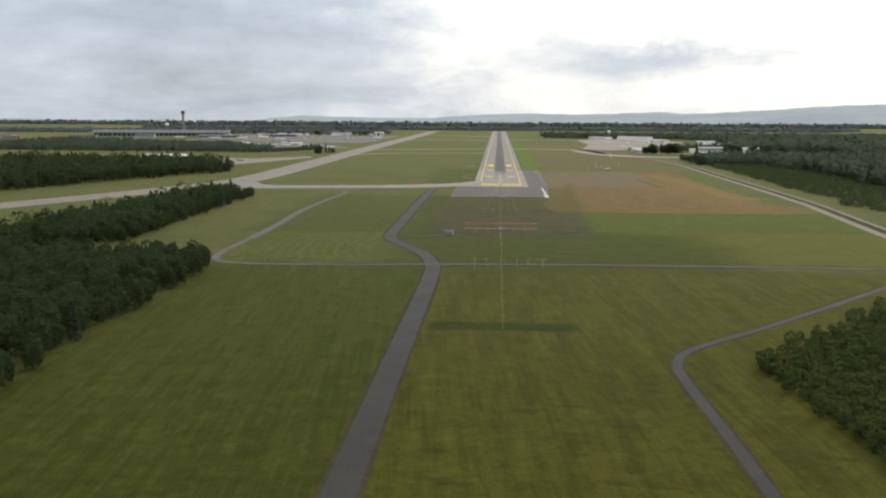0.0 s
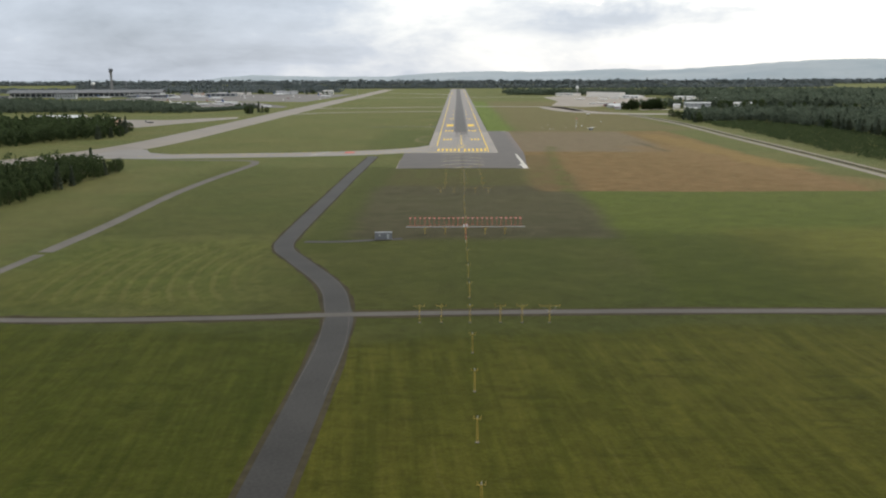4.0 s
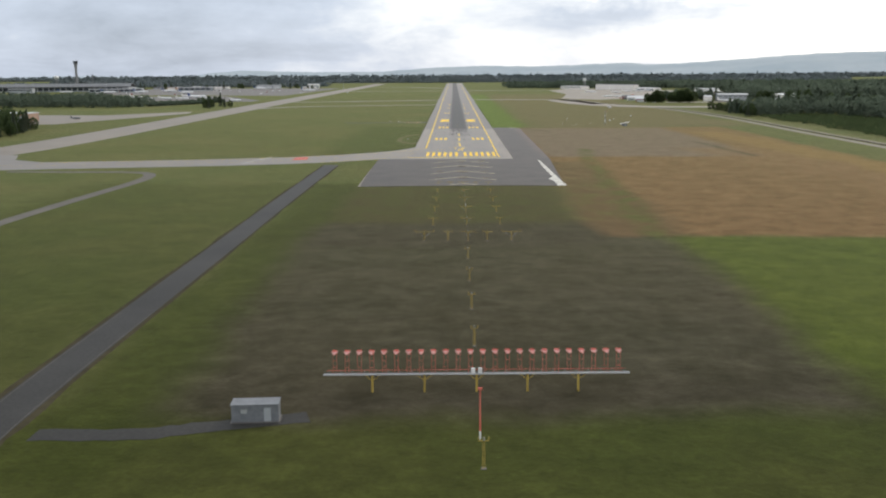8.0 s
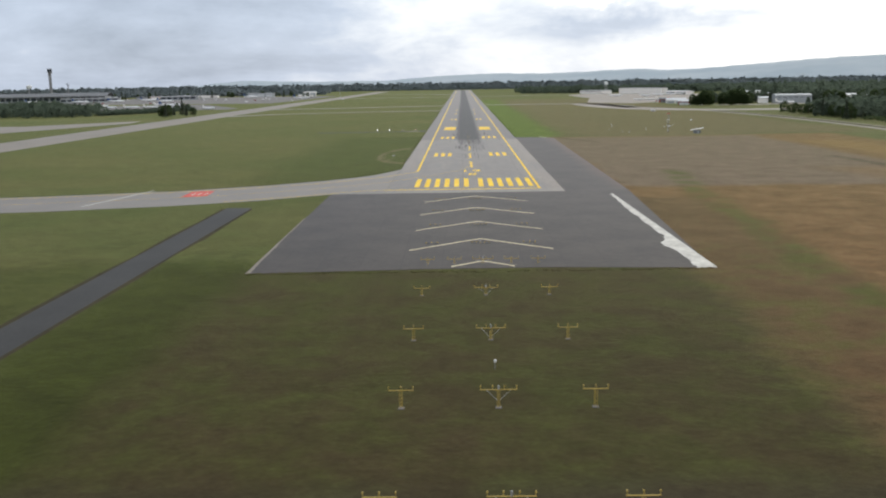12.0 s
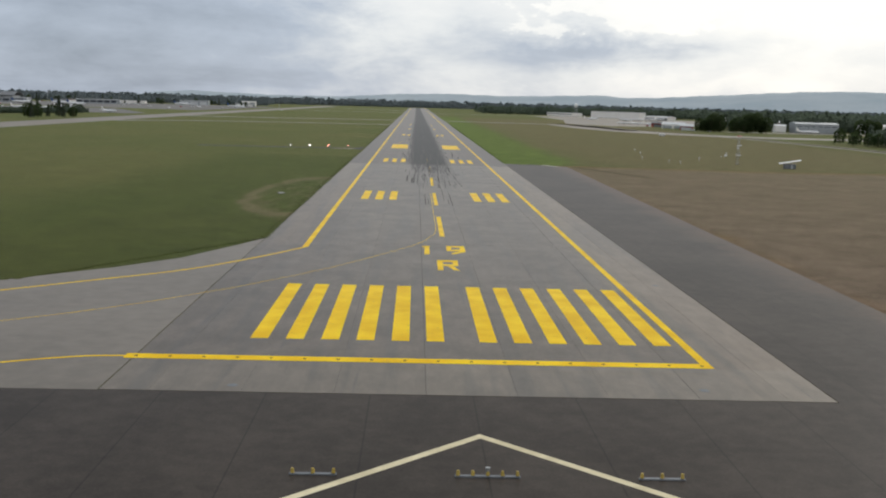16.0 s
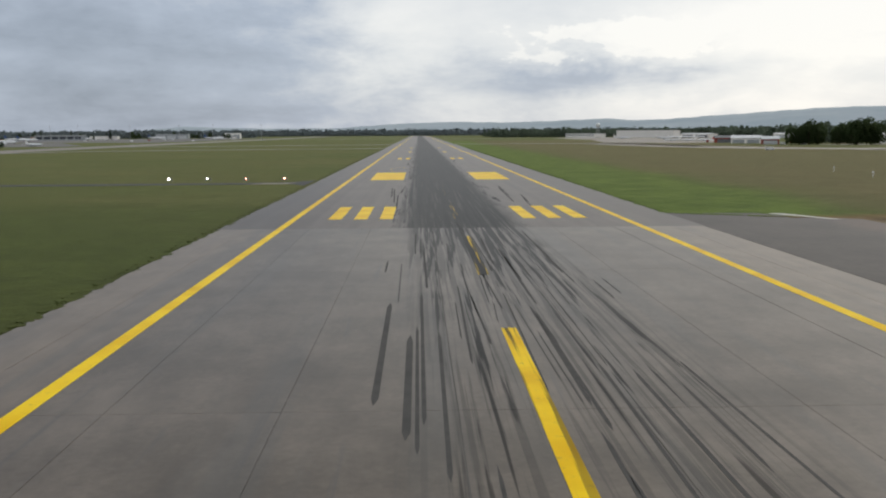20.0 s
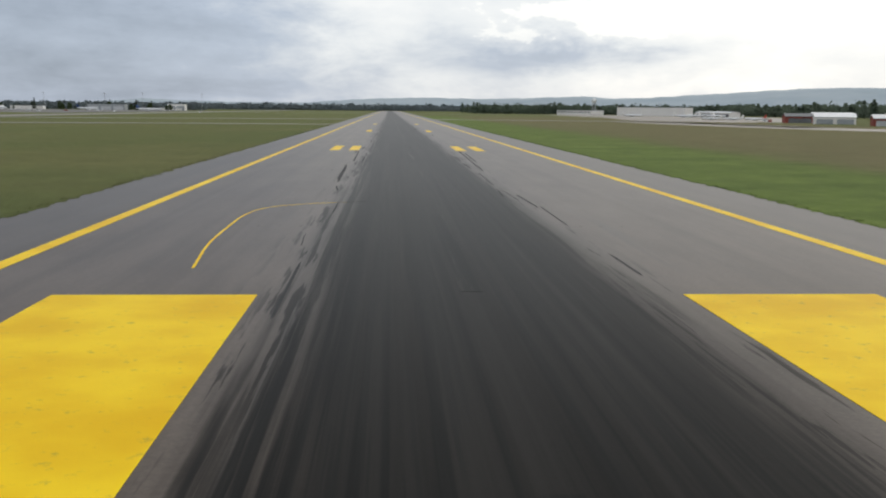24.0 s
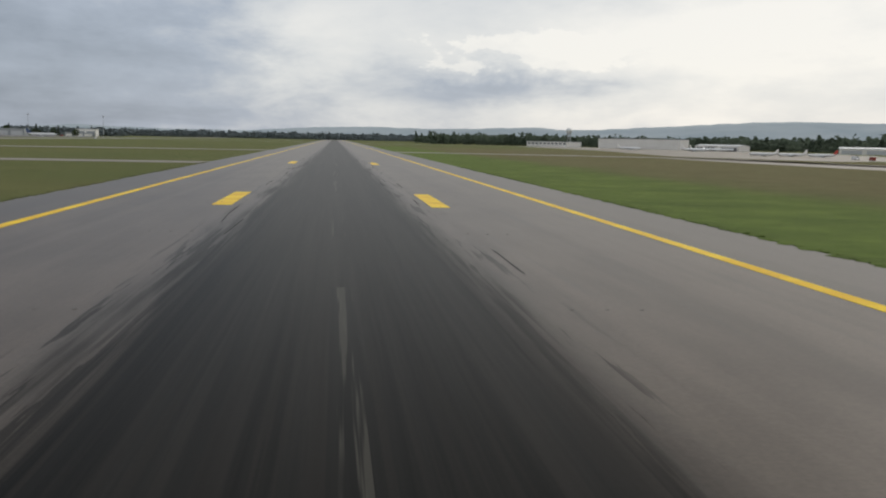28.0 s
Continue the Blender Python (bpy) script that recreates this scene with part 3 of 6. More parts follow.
# ---- mesh building ----
class Shape:
    """Vertices and faces of one mesh, in metres on the airfield."""

    def __init__(self):
        self.v, self.f = [], []

    def face(self, *pts):
        n = len(self.v)
        self.v += [tuple(p) for p in pts]
        self.f.append(tuple(range(n, n + len(pts))))
        return self

    def box(self, cx, cy, cz, sx, sy, sz, rz=0.0):
        """A box on its base centre."""
        n, c, s = len(self.v), math.cos(rz), math.sin(rz)
        for z in (cz, cz + sz):
            for a, b in ((-1, -1), (1, -1), (1, 1), (-1, 1)):
                dx, dy = a * sx / 2, b * sy / 2
                self.v.append((cx + c * dx - s * dy, cy + s * dx + c * dy, z))
        self.f += [tuple(n + i for i in q) for q in ((3, 2, 1, 0), (4, 5, 6, 7), (0, 1, 5, 4), (1, 2, 6, 5), (2, 3, 7, 6), (3, 0, 4, 7))]
        return self

    def rod(self, a, b, r0, r1=None, sides=8):
        a, b = Vector(a), Vector(b)
        r1 = r0 if r1 is None else r1
        d = (b - a).normalized()
        u = d.orthogonal().normalized()
        w = d.cross(u)
        n = len(self.v)
        for p, r in ((a, r0), (b, r1)):
            for i in range(sides):
                q = 2 * math.pi * i / sides
                self.v.append(tuple(p + r * (math.cos(q) * u + math.sin(q) * w)))
        for i in range(sides):
            j = (i + 1) % sides
            self.f.append((n + i, n + j, n + sides + j, n + sides + i))
        self.f += [tuple(n + i for i in reversed(range(sides))), tuple(n + sides + i for i in range(sides))]
        return self

    def prism(self, pts, z0, z1):
        """An upright prism over a flat outline that runs anticlockwise."""
        n, k = len(self.v), len(pts)
        self.v += [(*p, z0) for p in pts] + [(*p, z1) for p in pts]
        for i in range(k):
            j = (i + 1) % k
            self.f.append((n + i, n + j, n + k + j, n + k + i))
        self.f += [tuple(n + k + i for i in range(k)), tuple(n + i for i in reversed(range(k)))]
        return self

    def loft(self, rings, closed=True):
        """Skin through rings of equal length."""
        n, k = len(self.v), len(rings[0])
        for r in rings:
            self.v += [tuple(p) for p in r]
        for a in range(len(rings) - 1):
            for i in range(k if closed else k - 1):
                j = (i + 1) % k
                self.f.append((n + a * k + i, n + a * k + j, n + (a + 1) * k + j, n + (a + 1) * k + i))
        if closed:
            self.f += [tuple(n + i for i in reversed(range(k))), tuple(n + (len(rings) - 1) * k + i for i in range(k))]
        return self

    def mesh(self, name, smooth=False):
        me = bpy.data.meshes.new(name)
        me.from_pydata([(x * K, y * K, z * K) for x, y, z in self.v], [], self.f)
        if smooth:
            me.polygons.foreach_set("use_smooth", [True] * len(me.polygons))
        me.update()
        return me


def spot(x, y, z=0.0, rz=0.0):
    """A pose at a place on the airfield."""
    return pose(x * K, y * K, z * K, 0, 0, rz)


def part(name, shape, mat, parent=None, label="", smooth=False):
    """One mesh object; under a thing or a part if parent is given."""
    me = shape if isinstance(shape, bpy.types.Mesh) else shape.mesh(name, smooth)
    if not me.materials:
        me.materials.append(mat)
    ob = new(name, me)
    ob.parent = parent
    return tagged(ob, label)


def thing(name, x, y, z=0.0, rz=0.0, label="", category="", group="", kind=""):
    ob = new(name)
    ob.empty_display_size = 0.2
    ob.matrix_world = spot(x, y, z, rz)
    return tagged(ob, label, category, group, kind)


def curve_points(pts, step=6):
    """A smooth line through the points."""
    out, p = [], [Vector(q) for q in pts]
    p = [2 * p[0] - p[1]] + p + [2 * p[-1] - p[-2]]
    for i in range(1, len(p) - 2):
        for k in range(step):
            t = k / step
            a, b, c, d = p[i - 1:i + 3]
            out.append(0.5 * (2 * b + t * (c - a) + t * t * (2 * a - 5 * b + 4 * c - d) + t ** 3 * (3 * b - a - 3 * c + d)))
    return out + [p[-2]]


def ribbon(pts, width, z0, z1, smooth=6, ragged=0.0, seed=1):
    """A strip with thickness along a line; width may be a number or (left, right) offsets."""
    line = curve_points(pts, smooth) if smooth else [Vector(q) for q in pts]
    rnd = random.Random(seed)
    left, right = (width / 2, width / 2) if not isinstance(width, tuple) else width
    s, rings = Shape(), []
    for i, q in enumerate(line):
        d = (line[min(i + 1, len(line) - 1)] - line[max(i - 1, 0)]).normalized()
        n = Vector((-d.y, d.x))
        a, b = q + n * (left + rnd.uniform(-1, 1) * ragged), q - n * (right + rnd.uniform(-1, 1) * ragged)
        rings.append([(a.x, a.y, z0), (b.x, b.y, z0), (b.x, b.y, z1), (a.x, a.y, z1)])
    return s.loft(rings)


# ---- ground and horizon ----
g = Shape()
xs = [-7000, -3000, -1200, -500, -200, 0, 200, 500, 1200, 3000, 7000]
ys = [-5200, -2500, -1200, -600, -200, 200, 700, 1500, 3000, 5000, 7300]
for j in range(len(ys) - 1):
    for i in range(len(xs) - 1):
        g.face((xs[i], ys[j], 0), (xs[i + 1], ys[j], 0), (xs[i + 1], ys[j + 1], 0), (xs[i], ys[j + 1], 0))
tagged(part("ground", g, GRASS), "flat airfield of mown grass and bare earth", "ground", kind="structure")


def ridge(name, centre, profile, dist, mat, label, foot=500.0, seed=3):
    """A range of hills along an arc; profile: (bearing, height of the crest in metres)."""
    s, rings = Shape(), []
    noise_off = Vector((seed * 7.1, seed * 3.3, 0))
    b0, b1 = profile[0][0], profile[-1][0]
    n = int((b1 - b0) * 5)
    for i in range(n + 1):
        b = b0 + (b1 - b0) * i / n
        k = max(j for j in range(len(profile)) if profile[j][0] <= b + 1e-6)
        k = min(k, len(profile) - 2)
        t = (b - profile[k][0]) / (profile[k + 1][0] - profile[k][0])
        t = t * t * (3 - 2 * t)
        h = profile[k][1] * (1 - t) + profile[k + 1][1] * t
        h += 3.0 * noise.noise(Vector((b * 1.3, 0, 0)) + noise_off) + 2.2 * noise.noise(Vector((b * 5.0, 1, 0)) + noise_off)
        sx, sy = math.sin(radians(b)), math.cos(radians(b))
        ring = []
        for r, q in ((dist - foot, 0.0), (dist - foot * 0.6, 0.55), (dist - foot * 0.2, 0.88), (dist, 1.0), (dist + 120, 0.6)):
            ring.append((centre[0] + sx * r, centre[1] + sy * r, max(h, 2) * q - (2 if q == 0 else 0)))
        rings.append(ring)
    s.loft(rings, closed=False)
    return tagged(part(name, s, mat, smooth=True), label, "hills", kind="structure")


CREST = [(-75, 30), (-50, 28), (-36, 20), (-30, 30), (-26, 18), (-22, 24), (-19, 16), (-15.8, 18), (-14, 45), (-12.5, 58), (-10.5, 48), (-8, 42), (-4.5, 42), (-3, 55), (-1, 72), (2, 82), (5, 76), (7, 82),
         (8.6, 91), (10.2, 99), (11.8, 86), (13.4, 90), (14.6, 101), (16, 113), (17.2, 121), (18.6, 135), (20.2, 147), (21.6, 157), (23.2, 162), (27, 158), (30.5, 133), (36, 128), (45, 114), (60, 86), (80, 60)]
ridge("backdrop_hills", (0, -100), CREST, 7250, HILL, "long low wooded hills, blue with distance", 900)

# ---- paving ----
END = 3424.0


def structure(name, shape, mat, label, category):
    return tagged(part(name, shape, mat), label, category, kind="structure")


# service roads
structure("road_service", ribbon([(-35, -1500), (-35, -1000), (-35, -760), (-35, -600), (-38.5, -560), (-45, -530), (-61, -490), (-70, -465), (-72, -430), (-72, -300), (-72, -200), (-71, -45)], 7.6, -0.2, 0.03),
          ROAD, "grey asphalt service road bending through the grass", "road")
BEND = [(-35, -640), (-35, -600), (-38.5, -560), (-45, -530), (-61, -490), (-70, -465), (-72, -430), (-72, -380)]
for k, side in enumerate((-3.35, 3.35)):
    line = []
    for i, q in enumerate(BEND):
        d = (Vector(BEND[min(i + 1, len(BEND) - 1)]) - Vector(BEND[max(i - 1, 0)])).normalized()
        line.append((q[0] + d.y * side, q[1] - d.x * side))
    structure("road_edge_line_%d" % (k + 1), ribbon(line, 0.14, -0.1, 0.036), LANE, "thin worn pale line along the service road", "marking")
structure("road_crossing", ribbon([(-157, -480), (-157.5, -540), (-152, -566), (-138, -576), (-110, -578), (-64, -575), (-30, -571), (40, -567.5), (118, -567), (186, -567.5), (330, -568)], 4.4, -0.2, 0.036),
          LANE, "narrow worn grey service road crossing the fields", "road")
structure("road_crossing_verge", ribbon([(-138, -576), (-110, -578), (-64, -575), (-30, -571), (40, -567.5), (118, -567), (186, -567.5), (330, -568)], 8.5, -0.2, 0.016, 6, 1.0, 8), EARTH, "dark bare margin beside the crossing road", "road margin")
structure("road_west", ribbon([(-157, -475), (-157, -405), (-160, -300), (-158, -215), (-153.5, -140), (-153, -110), (-158, -88), (-172, -79), (-200, -77), (-236, -74)], 6.0, -0.2, 0.034),
          PALEROAD, "narrow pale service road through mown grass", "road")
structure("road_east", ribbon([(330, -480), (230, -565), (175, -625), (130, -678), (96, -717), (64, -752), (54.5, -772), (53, -795), (54, -840), (54.5, -885), (56, -1000), (60, -1300)], 3.2, -0.2, 0.034),
          ROAD, "narrow grey farm road turning beside the shrubs", "road")
structure("road_service_verge", ribbon([(-35, -1500), (-35, -1000), (-35, -760), (-35, -600), (-38.5, -560), (-45, -530), (-61, -490), (-70, -465), (-72, -430), (-72, -300), (-72, -200), (-71, -47)], 9.6, -0.2, 0.018, 6, 0.5, 3),
          EARTH, "dark bare margin beside the service road", "road margin")
structure("road_east_verge", ribbon([(330, -480), (230, -565), (175, -625), (130, -678), (96, -717), (64, -752), (54.5, -772), (53, -795), (54, -840), (54.5, -885), (56, -1000), (60, -1300)], 5.0, -0.2, 0.018, 6, 0.5, 5),
          EARTH, "dark bare margin beside the farm road", "road margin")
PERIMETER = [(238, -600), (250, -410), (262, -260), (268, -168), (273, 60), (275, 225), (280, 443), (274, 600), (262, 740), (245, 835), (200, 950)]
structure("road_perimeter", ribbon(PERIMETER, 6.5, -0.2, 0.034), GRAVEL, "pale gravel perimeter road beside the wood", "road")
structure("ditch", ribbon([(x + 7.5, y) for x, y in PERIMETER], 5.0, -0.2, 0.02, 6, 0.8), EARTH, "dark overgrown ditch beside the gravel road", "ditch")
structure("road_fence_track", ribbon([(x + 13, y) for x, y in PERIMETER[:-2]], 3.2, -0.2, 0.03, 6, 0.4), GRAVEL, "narrow gravel track along the ditch", "road")

# taxiways
structure("road_taxiway_west", ribbon([(-470, -400), (-395, -232), (-342, -100), (-304, 20), (-293, 150), (-292, 400), (-292, 800), (-290, 1500), (-285, 2400), (-285, 3300)], 44, -0.2, 0.04),
          TAXI, "wide pale concrete taxiway beside the grass", "taxiway")
entry = [(-30.2, -12.0), (-30.2, 77.0), (-33.5, 68), (-39, 54.5), (-46, 45), (-55, 36), (-75, 20), (-106, 4.5), (-150, -7), (-200, -15), (-240, -20), (-262, -4), (-275, 30), (-300, 30), (-310, -60),
         (-243, -66), (-187, -56), (-128, -47), (-95, -38), (-69, -27), (-47.8, -12.0)]
structure("road_taxiway_entry", Shape().prism(entry, -0.2, 0.048), ENTRY, "pale concrete entry taxiway flaring into the runway", "taxiway")
for name, pts, w in (("road_taxiway_link", [(-280, 1075), (-190, 1085), (-100, 1120), (-20, 1140), (60, 1150), (130, 1140), (178, 1120), (200, 1020), (212, 900)], 26),
                     ("road_taxiway_mid", [(-270, 790), (-230, 850), (-160, 880), (-100, 895), (-28, 900)], 17),
                     ("road_taxiway_far", [(-275, 1900), (-120, 1910), (0, 1920), (150, 1940), (300, 1960)], 26),
                     ("road_taxiway_exit", [(-270, 2600), (-160, 2500), (-60, 2350), (-10, 2250)], 26),
                     ("road_taxiway_east", [(178, 1135), (183, 1005), (200, 895), (236, 815), (290, 775), (355, 768), (430, 780), (620, 815)], 50)):
    structure(name, ribbon(pts, w, -0.2, 0.044), TAXI, "pale concrete taxiway crossing the grass", "taxiway")
structure("pavement_apron_east", Shape().prism([(185, 1180), (240, 1110), (330, 1180), (480, 1500), (520, 1800), (470, 2000), (300, 2080), (230, 1900), (230, 1500)], -0.2, 0.05), TAXI, "broad pale concrete apron before the hangar", "apron")
structure("pavement_apron_halls", Shape().prism([(320, 935), (410, 945), (500, 965), (495, 992), (400, 985), (320, 968)], -0.2, 0.037), TAXI, "pale concrete apron before the grey hall", "apron")
structure("pavement_apron_west", Shape().prism([(-900, 1700), (-360, 1520), (-335, 2350), (-900, 2500)], -0.2, 0.038), APRON, "broad pale concrete apron with parked aircraft", "apron")
structure("pavement_apron_small", Shape().prism([(-640, 380), (-400, 400), (-330, 640), (-340, 700), (-420, 600), (-640, 640)], -0.2, 0.036), TAXI, "pale concrete apron by small hangars", "apron")
structure("pavement_apron_parking", Shape().prism([(-700, 1230), (-420, 1130), (-345, 1120), (-345, 1180), (-480, 1500), (-760, 1500)], -0.2, 0.033), APRON, "concrete parking apron for small aircraft", "apron")

# dark paving before the runway end and beside it
structure("pavement_blast_pad", Shape().prism([(-46.5, -149), (-12, -146.5), (14, -146), (44.8, -148.5), (51, -12), (51.2, 10), (52.5, 180), (53.5, 292), (47, 294.5), (43, 302), (30.2, 304), (30.2, -12), (-47.8, -12)], -0.2, 0.042),
          PAD, "dark asphalt pad before the runway end", "pavement")


def ragged_strip(name, side, pts, wide, seed, mat):
    rnd, line = random.Random(seed), [Vector(p) for p in pts]
    s, rings, n = Shape(), [], 70
    for i in range(n + 1):
        t = i / n
        q = line[0].lerp(line[1], t)
        w = wide[0] + (wide[1] - wide[0]) * t
        off = w * (0.75 * noise.noise(Vector((t * 9.0, seed + 0.37, 0.2))) + 0.4 * noise.noise(Vector((t * 31.0, seed + 0.61, 5.3)))) + rnd.uniform(-0.06, 0.06)
        rings.append([(q.x, q.y, 0.02), (q.x, q.y, 0.055), (q.x - side * (w + off), q.y, 0.055), (q.x - side * w, q.y, 0.02)])
    s.loft(rings)
    return structure(name, s, mat, "ragged white painted edge of the asphalt", "marking")


ragged_strip("trim_white_edge_east", 1, [(44.4, -21), (45.6, -148.4)], (0.8, 4.2), 5, WHITE)
ragged_strip("trim_white_edge_corner", 1, [(46.4, 301.5), (50.6, 291.5)], (2.0, 0.8), 9, WHITE)
ragged_strip("trim_white_edge_west", -1, [(-47.6, -70), (-46.8, -149)], (0.2, 0.7), 6, TAXI)
for k in range(5):
    y0, w = -21.3 - 29.1 * k, 15.8 if k < 4 else 6.4
    structure("trim_chevron", Shape().prism([(-w, y0 - w * 0.96), (-w, y0 - w * 0.96 - 0.9), (0, y0 - 0.9), (w, y0 - w * 0.96 - 0.9), (w, y0 - w * 0.96), (0, y0)], 0.03, 0.056),
              CREAM, "thin tan painted chevron on dark asphalt", "marking")

# the runway: an asphalt length and a length of paving lanes, with its markings
runway = structure("road_runway", Shape().prism([(-30.2, 284), (30.2, 284), (30.2, END), (-30.2, END)], -0.3, 0.055), ASPHALT, "long worn asphalt runway with yellow markings", "runway")
part("joint_bed", Shape().prism([(-30.1, -11.9), (30.1, -11.9), (30.1, 284), (-30.1, 284)], -0.3, 0.04), JOINT, runway)
lane_edges = [-30.1, -26.2, -18.75, -11.25, -3.75, 3.75, 11.25, 18.75, 26.2, 30.1]
row_edges = [-11.9, 32, 74, 118, 160, 203, 246, 284]
joint_half = [0.02, 0.013, 0.014, 0.018, 0.034, 0.024, 0.013, 0.028, 0.013, 0.02]
for i in range(len(lane_edges) - 1):
    for j in range(len(row_edges) - 1):
        x0, x1, y0, y1 = lane_edges[i] + joint_half[i], lane_edges[i + 1] - joint_half[i + 1], row_edges[j] + 0.012, row_edges[j + 1] - 0.012
        part("paving_lane", Shape().prism([(x0, y0), (x1, y0), (x1, y1), (x0, y1)], -0.1, 0.055), CONCRETE, runway)


def mark(name, x0, x1, y0, y1, label="", top=0.068):
    return part(name, Shape().prism([(x0, y0), (x1, y0), (x1, y1), (x0, y1)], 0.03, top), YELLOW, runway, label)


for i in range(6):
    for side in (-1, 1):
        a, b = sorted((side * (1.75 + 3.49 * i), side * (3.52 + 3.49 * i)))
        mark("threshold_stripe", a, b, 6.3, 35.9)
mark("threshold_line", -31, 22.8, -2.1, -0.5)
part("edge_line", Shape().prism([(21.9, -0.5), (22.8, -0.5), (22.8, END), (21.9, END)], 0.03, 0.067), YELLOW, runway)
part("edge_line", Shape().prism([(-22.85, 68), (-21.95, 68), (-21.95, END), (-22.85, END)], 0.03, 0.067), YELLOW, runway)
part("edge_line", ribbon([(-22.2, 68.2), (-25.8, 61), (-30.4, 52.8), (-36.5, 44), (-46, 35), (-60, 23), (-80, 12), (-106, 1), (-150, -10.5), (-200, -18.5), (-240, -24)], 0.45, 0.03, 0.066), YELLOW, runway)
part("edge_line", ribbon([(-31, -1.3), (-35, -1.9), (-41, -4.5), (-47, -8.5), (-60, -18), (-80, -28)], 0.35, 0.03, 0.066), YELLOW, runway)
part("lead_line", ribbon([(-0.85, 168), (-0.9, 140), (-0.9, 112), (-1.0, 92), (-1.9, 84), (-4.6, 73.5), (-8.7, 64.6), (-15.0, 51.9), (-21.5, 41), (-30, 29), (-42, 16), (-60, 3), (-85, -10), (-130, -24), (-200, -38), (-260, -42)], 0.09, 0.03, 0.069),
     YELLOW, runway, "thin yellow lead-in line")
part("lead_line", ribbon([(-13.0, 462), (-13.8, 471), (-14.0, 480), (-14.0, 485), (-13.6, 489.5), (-12.6, 492.3), (-10.8, 494.3), (-8.4, 495.8), (-5.5, 497)], 0.15, 0.03, 0.0665), YELLOW, runway, "thin faded yellow turn-off line")
for k in range(62):
    y0 = 84 + 53.1 * k
    if y0 + 30.5 < END - 60:
        off = 0.45 if y0 > 600 else 0.0
        mark("centre_dash", off - 0.45, off + 0.45, y0, y0 + 30.5, "", 0.06 if y0 > 280 else 0.068)
for y0, inner in ((148, (9.35, 12.75, 16.15)), (297, (8.9, 12.4, 15.9)), (599, (9.1, 12.7)), (750, (9.4,)), (900, (9.4,))):
    for x in inner:
        mark("touchdown_bar", x, x + 1.82, y0, y0 + 22.5)
        mark("touchdown_bar", -x - 1.82, -x, y0, y0 + 22.5)
mark("aiming_mark", 9.0, 17.4, 409, 455)
mark("aiming_mark", -17.4, -9.0, 409, 455)


def painted_character(bars):
    """A blocky painted character, bar by bar."""
    s = Shape()
    for q in bars:
        s.prism(q[::-1], 0.03, 0.069)
    part("painted_character", s, YELLOW, runway)


painted_character([[(-1.5, 57.4), (-0.6, 57.6), (-0.7, 48.6), (-1.5, 48.4)], [(-0.6, 57.6), (1.7, 57.6), (1.6, 56.0), (-0.7, 55.8)], [(0.8, 55.8), (1.6, 56.0), (1.6, 52.4), (0.8, 53.7)], [(-0.7, 53.7), (0.8, 53.7), (1.6, 52.4), (-0.5, 52.2)], [(-0.1, 52.5), (0.8, 52.4), (1.6, 48.5), (0.8, 48.7)]])
painted_character([[(0.3, 72.3), (1.2, 72.5), (1.0, 66.9), (0.3, 67.0)], [(1.2, 72.5), (3.3, 72.7), (3.3, 71.0), (1.1, 70.9)], [(2.5, 70.9), (3.3, 71.0), (3.3, 66.2), (2.5, 66.7)], [(1.1, 68.5), (2.5, 68.8), (2.5, 66.7), (1.0, 66.9)], [(2.5, 66.7), (3.3, 66.2), (1.0, 63.3), (1.0, 64.7)]])
painted_character([[(-3.2, 72.1), (-2.4, 72.3), (-2.5, 63.1), (-3.3, 62.9)], [(-3.6, 71.5), (-3.2, 72.1), (-3.3, 70.5), (-3.6, 70.4)]])

# lamps let into the threshold line
for k in range(18):
    part("inset_lamp", Shape().rod((-30 + 3.05 * k, -1.3, 0.05), (-30 + 3.05 * k, -1.3, 0.085), 0.2, 0.16, 8), TYRE, runway)

# a drain cover in the grass beside the runway
cover = thing("drain_cover", -38.4, 159, 0, 8, "flat grey concrete drain cover in the grass", "drain cover")
part("slab", Shape().box(0, 0, -0.05, 1.8, 3.0, 0.1), APRON, cover)
part("lid", Shape().box(0, 0.3, 0.05, 1.2, 1.4, 0.04), STEEL, cover)

# lamps let into the landing zone, and covers in the shoulders
for k in range(16):
    for side in (-1, 1):
        for j in range(3):
            x, y = side * (9.3 + 1.4 * j), 479.5 + 30.5 * k
            part("zone_lamp", Shape().rod((x, y, 0.05), (x, y, 0.074), 0.1, 0.08, 8), APRON, runway)
for x, y in ((-28.7, 130.7), (-28.7, 158.8), (-19.7, -10.1), (19.8, -9.2), (-28.7, 187), (27.4, 40), (27.4, 96), (27.4, 152), (27.4, 208)):
    part("inspection_cover", Shape().rod((x, y, 0.05), (x, y, 0.066), 0.45, 0.43, 12), DARKBOX, runway)

# loose single skid marks on the runway
rnd = random.Random(11)
skid, dark_skid = Shape(), Shape()
for k in range(104):
    x, y = rnd.choice((-1, 1)) * rnd.gauss(8.3, 0.8) - 0.3, rnd.uniform(285, 1000)
    n, w = rnd.uniform(3, 12), rnd.uniform(0.06, 0.2)
    if k < 44:
        x, y, n = rnd.gauss(1.2, 4.6), rnd.uniform(180, 275), rnd.uniform(5, 26)
    d = rnd.uniform(-0.3, 0.3)
    (skid if k < 44 else dark_skid).prism([(x, y), (x + w * 0.5, y - 0.9), (x + w, y), (x + w + d, y + n), (x + d + w * 0.4, y + n + 1.8), (x + d, y + n)], 0.05, 0.063)
tagged(part("skid_marks", skid, SKID, runway), kind="stuff")
tagged(part("skid_marks", dark_skid, TYRE, runway), kind="stuff")
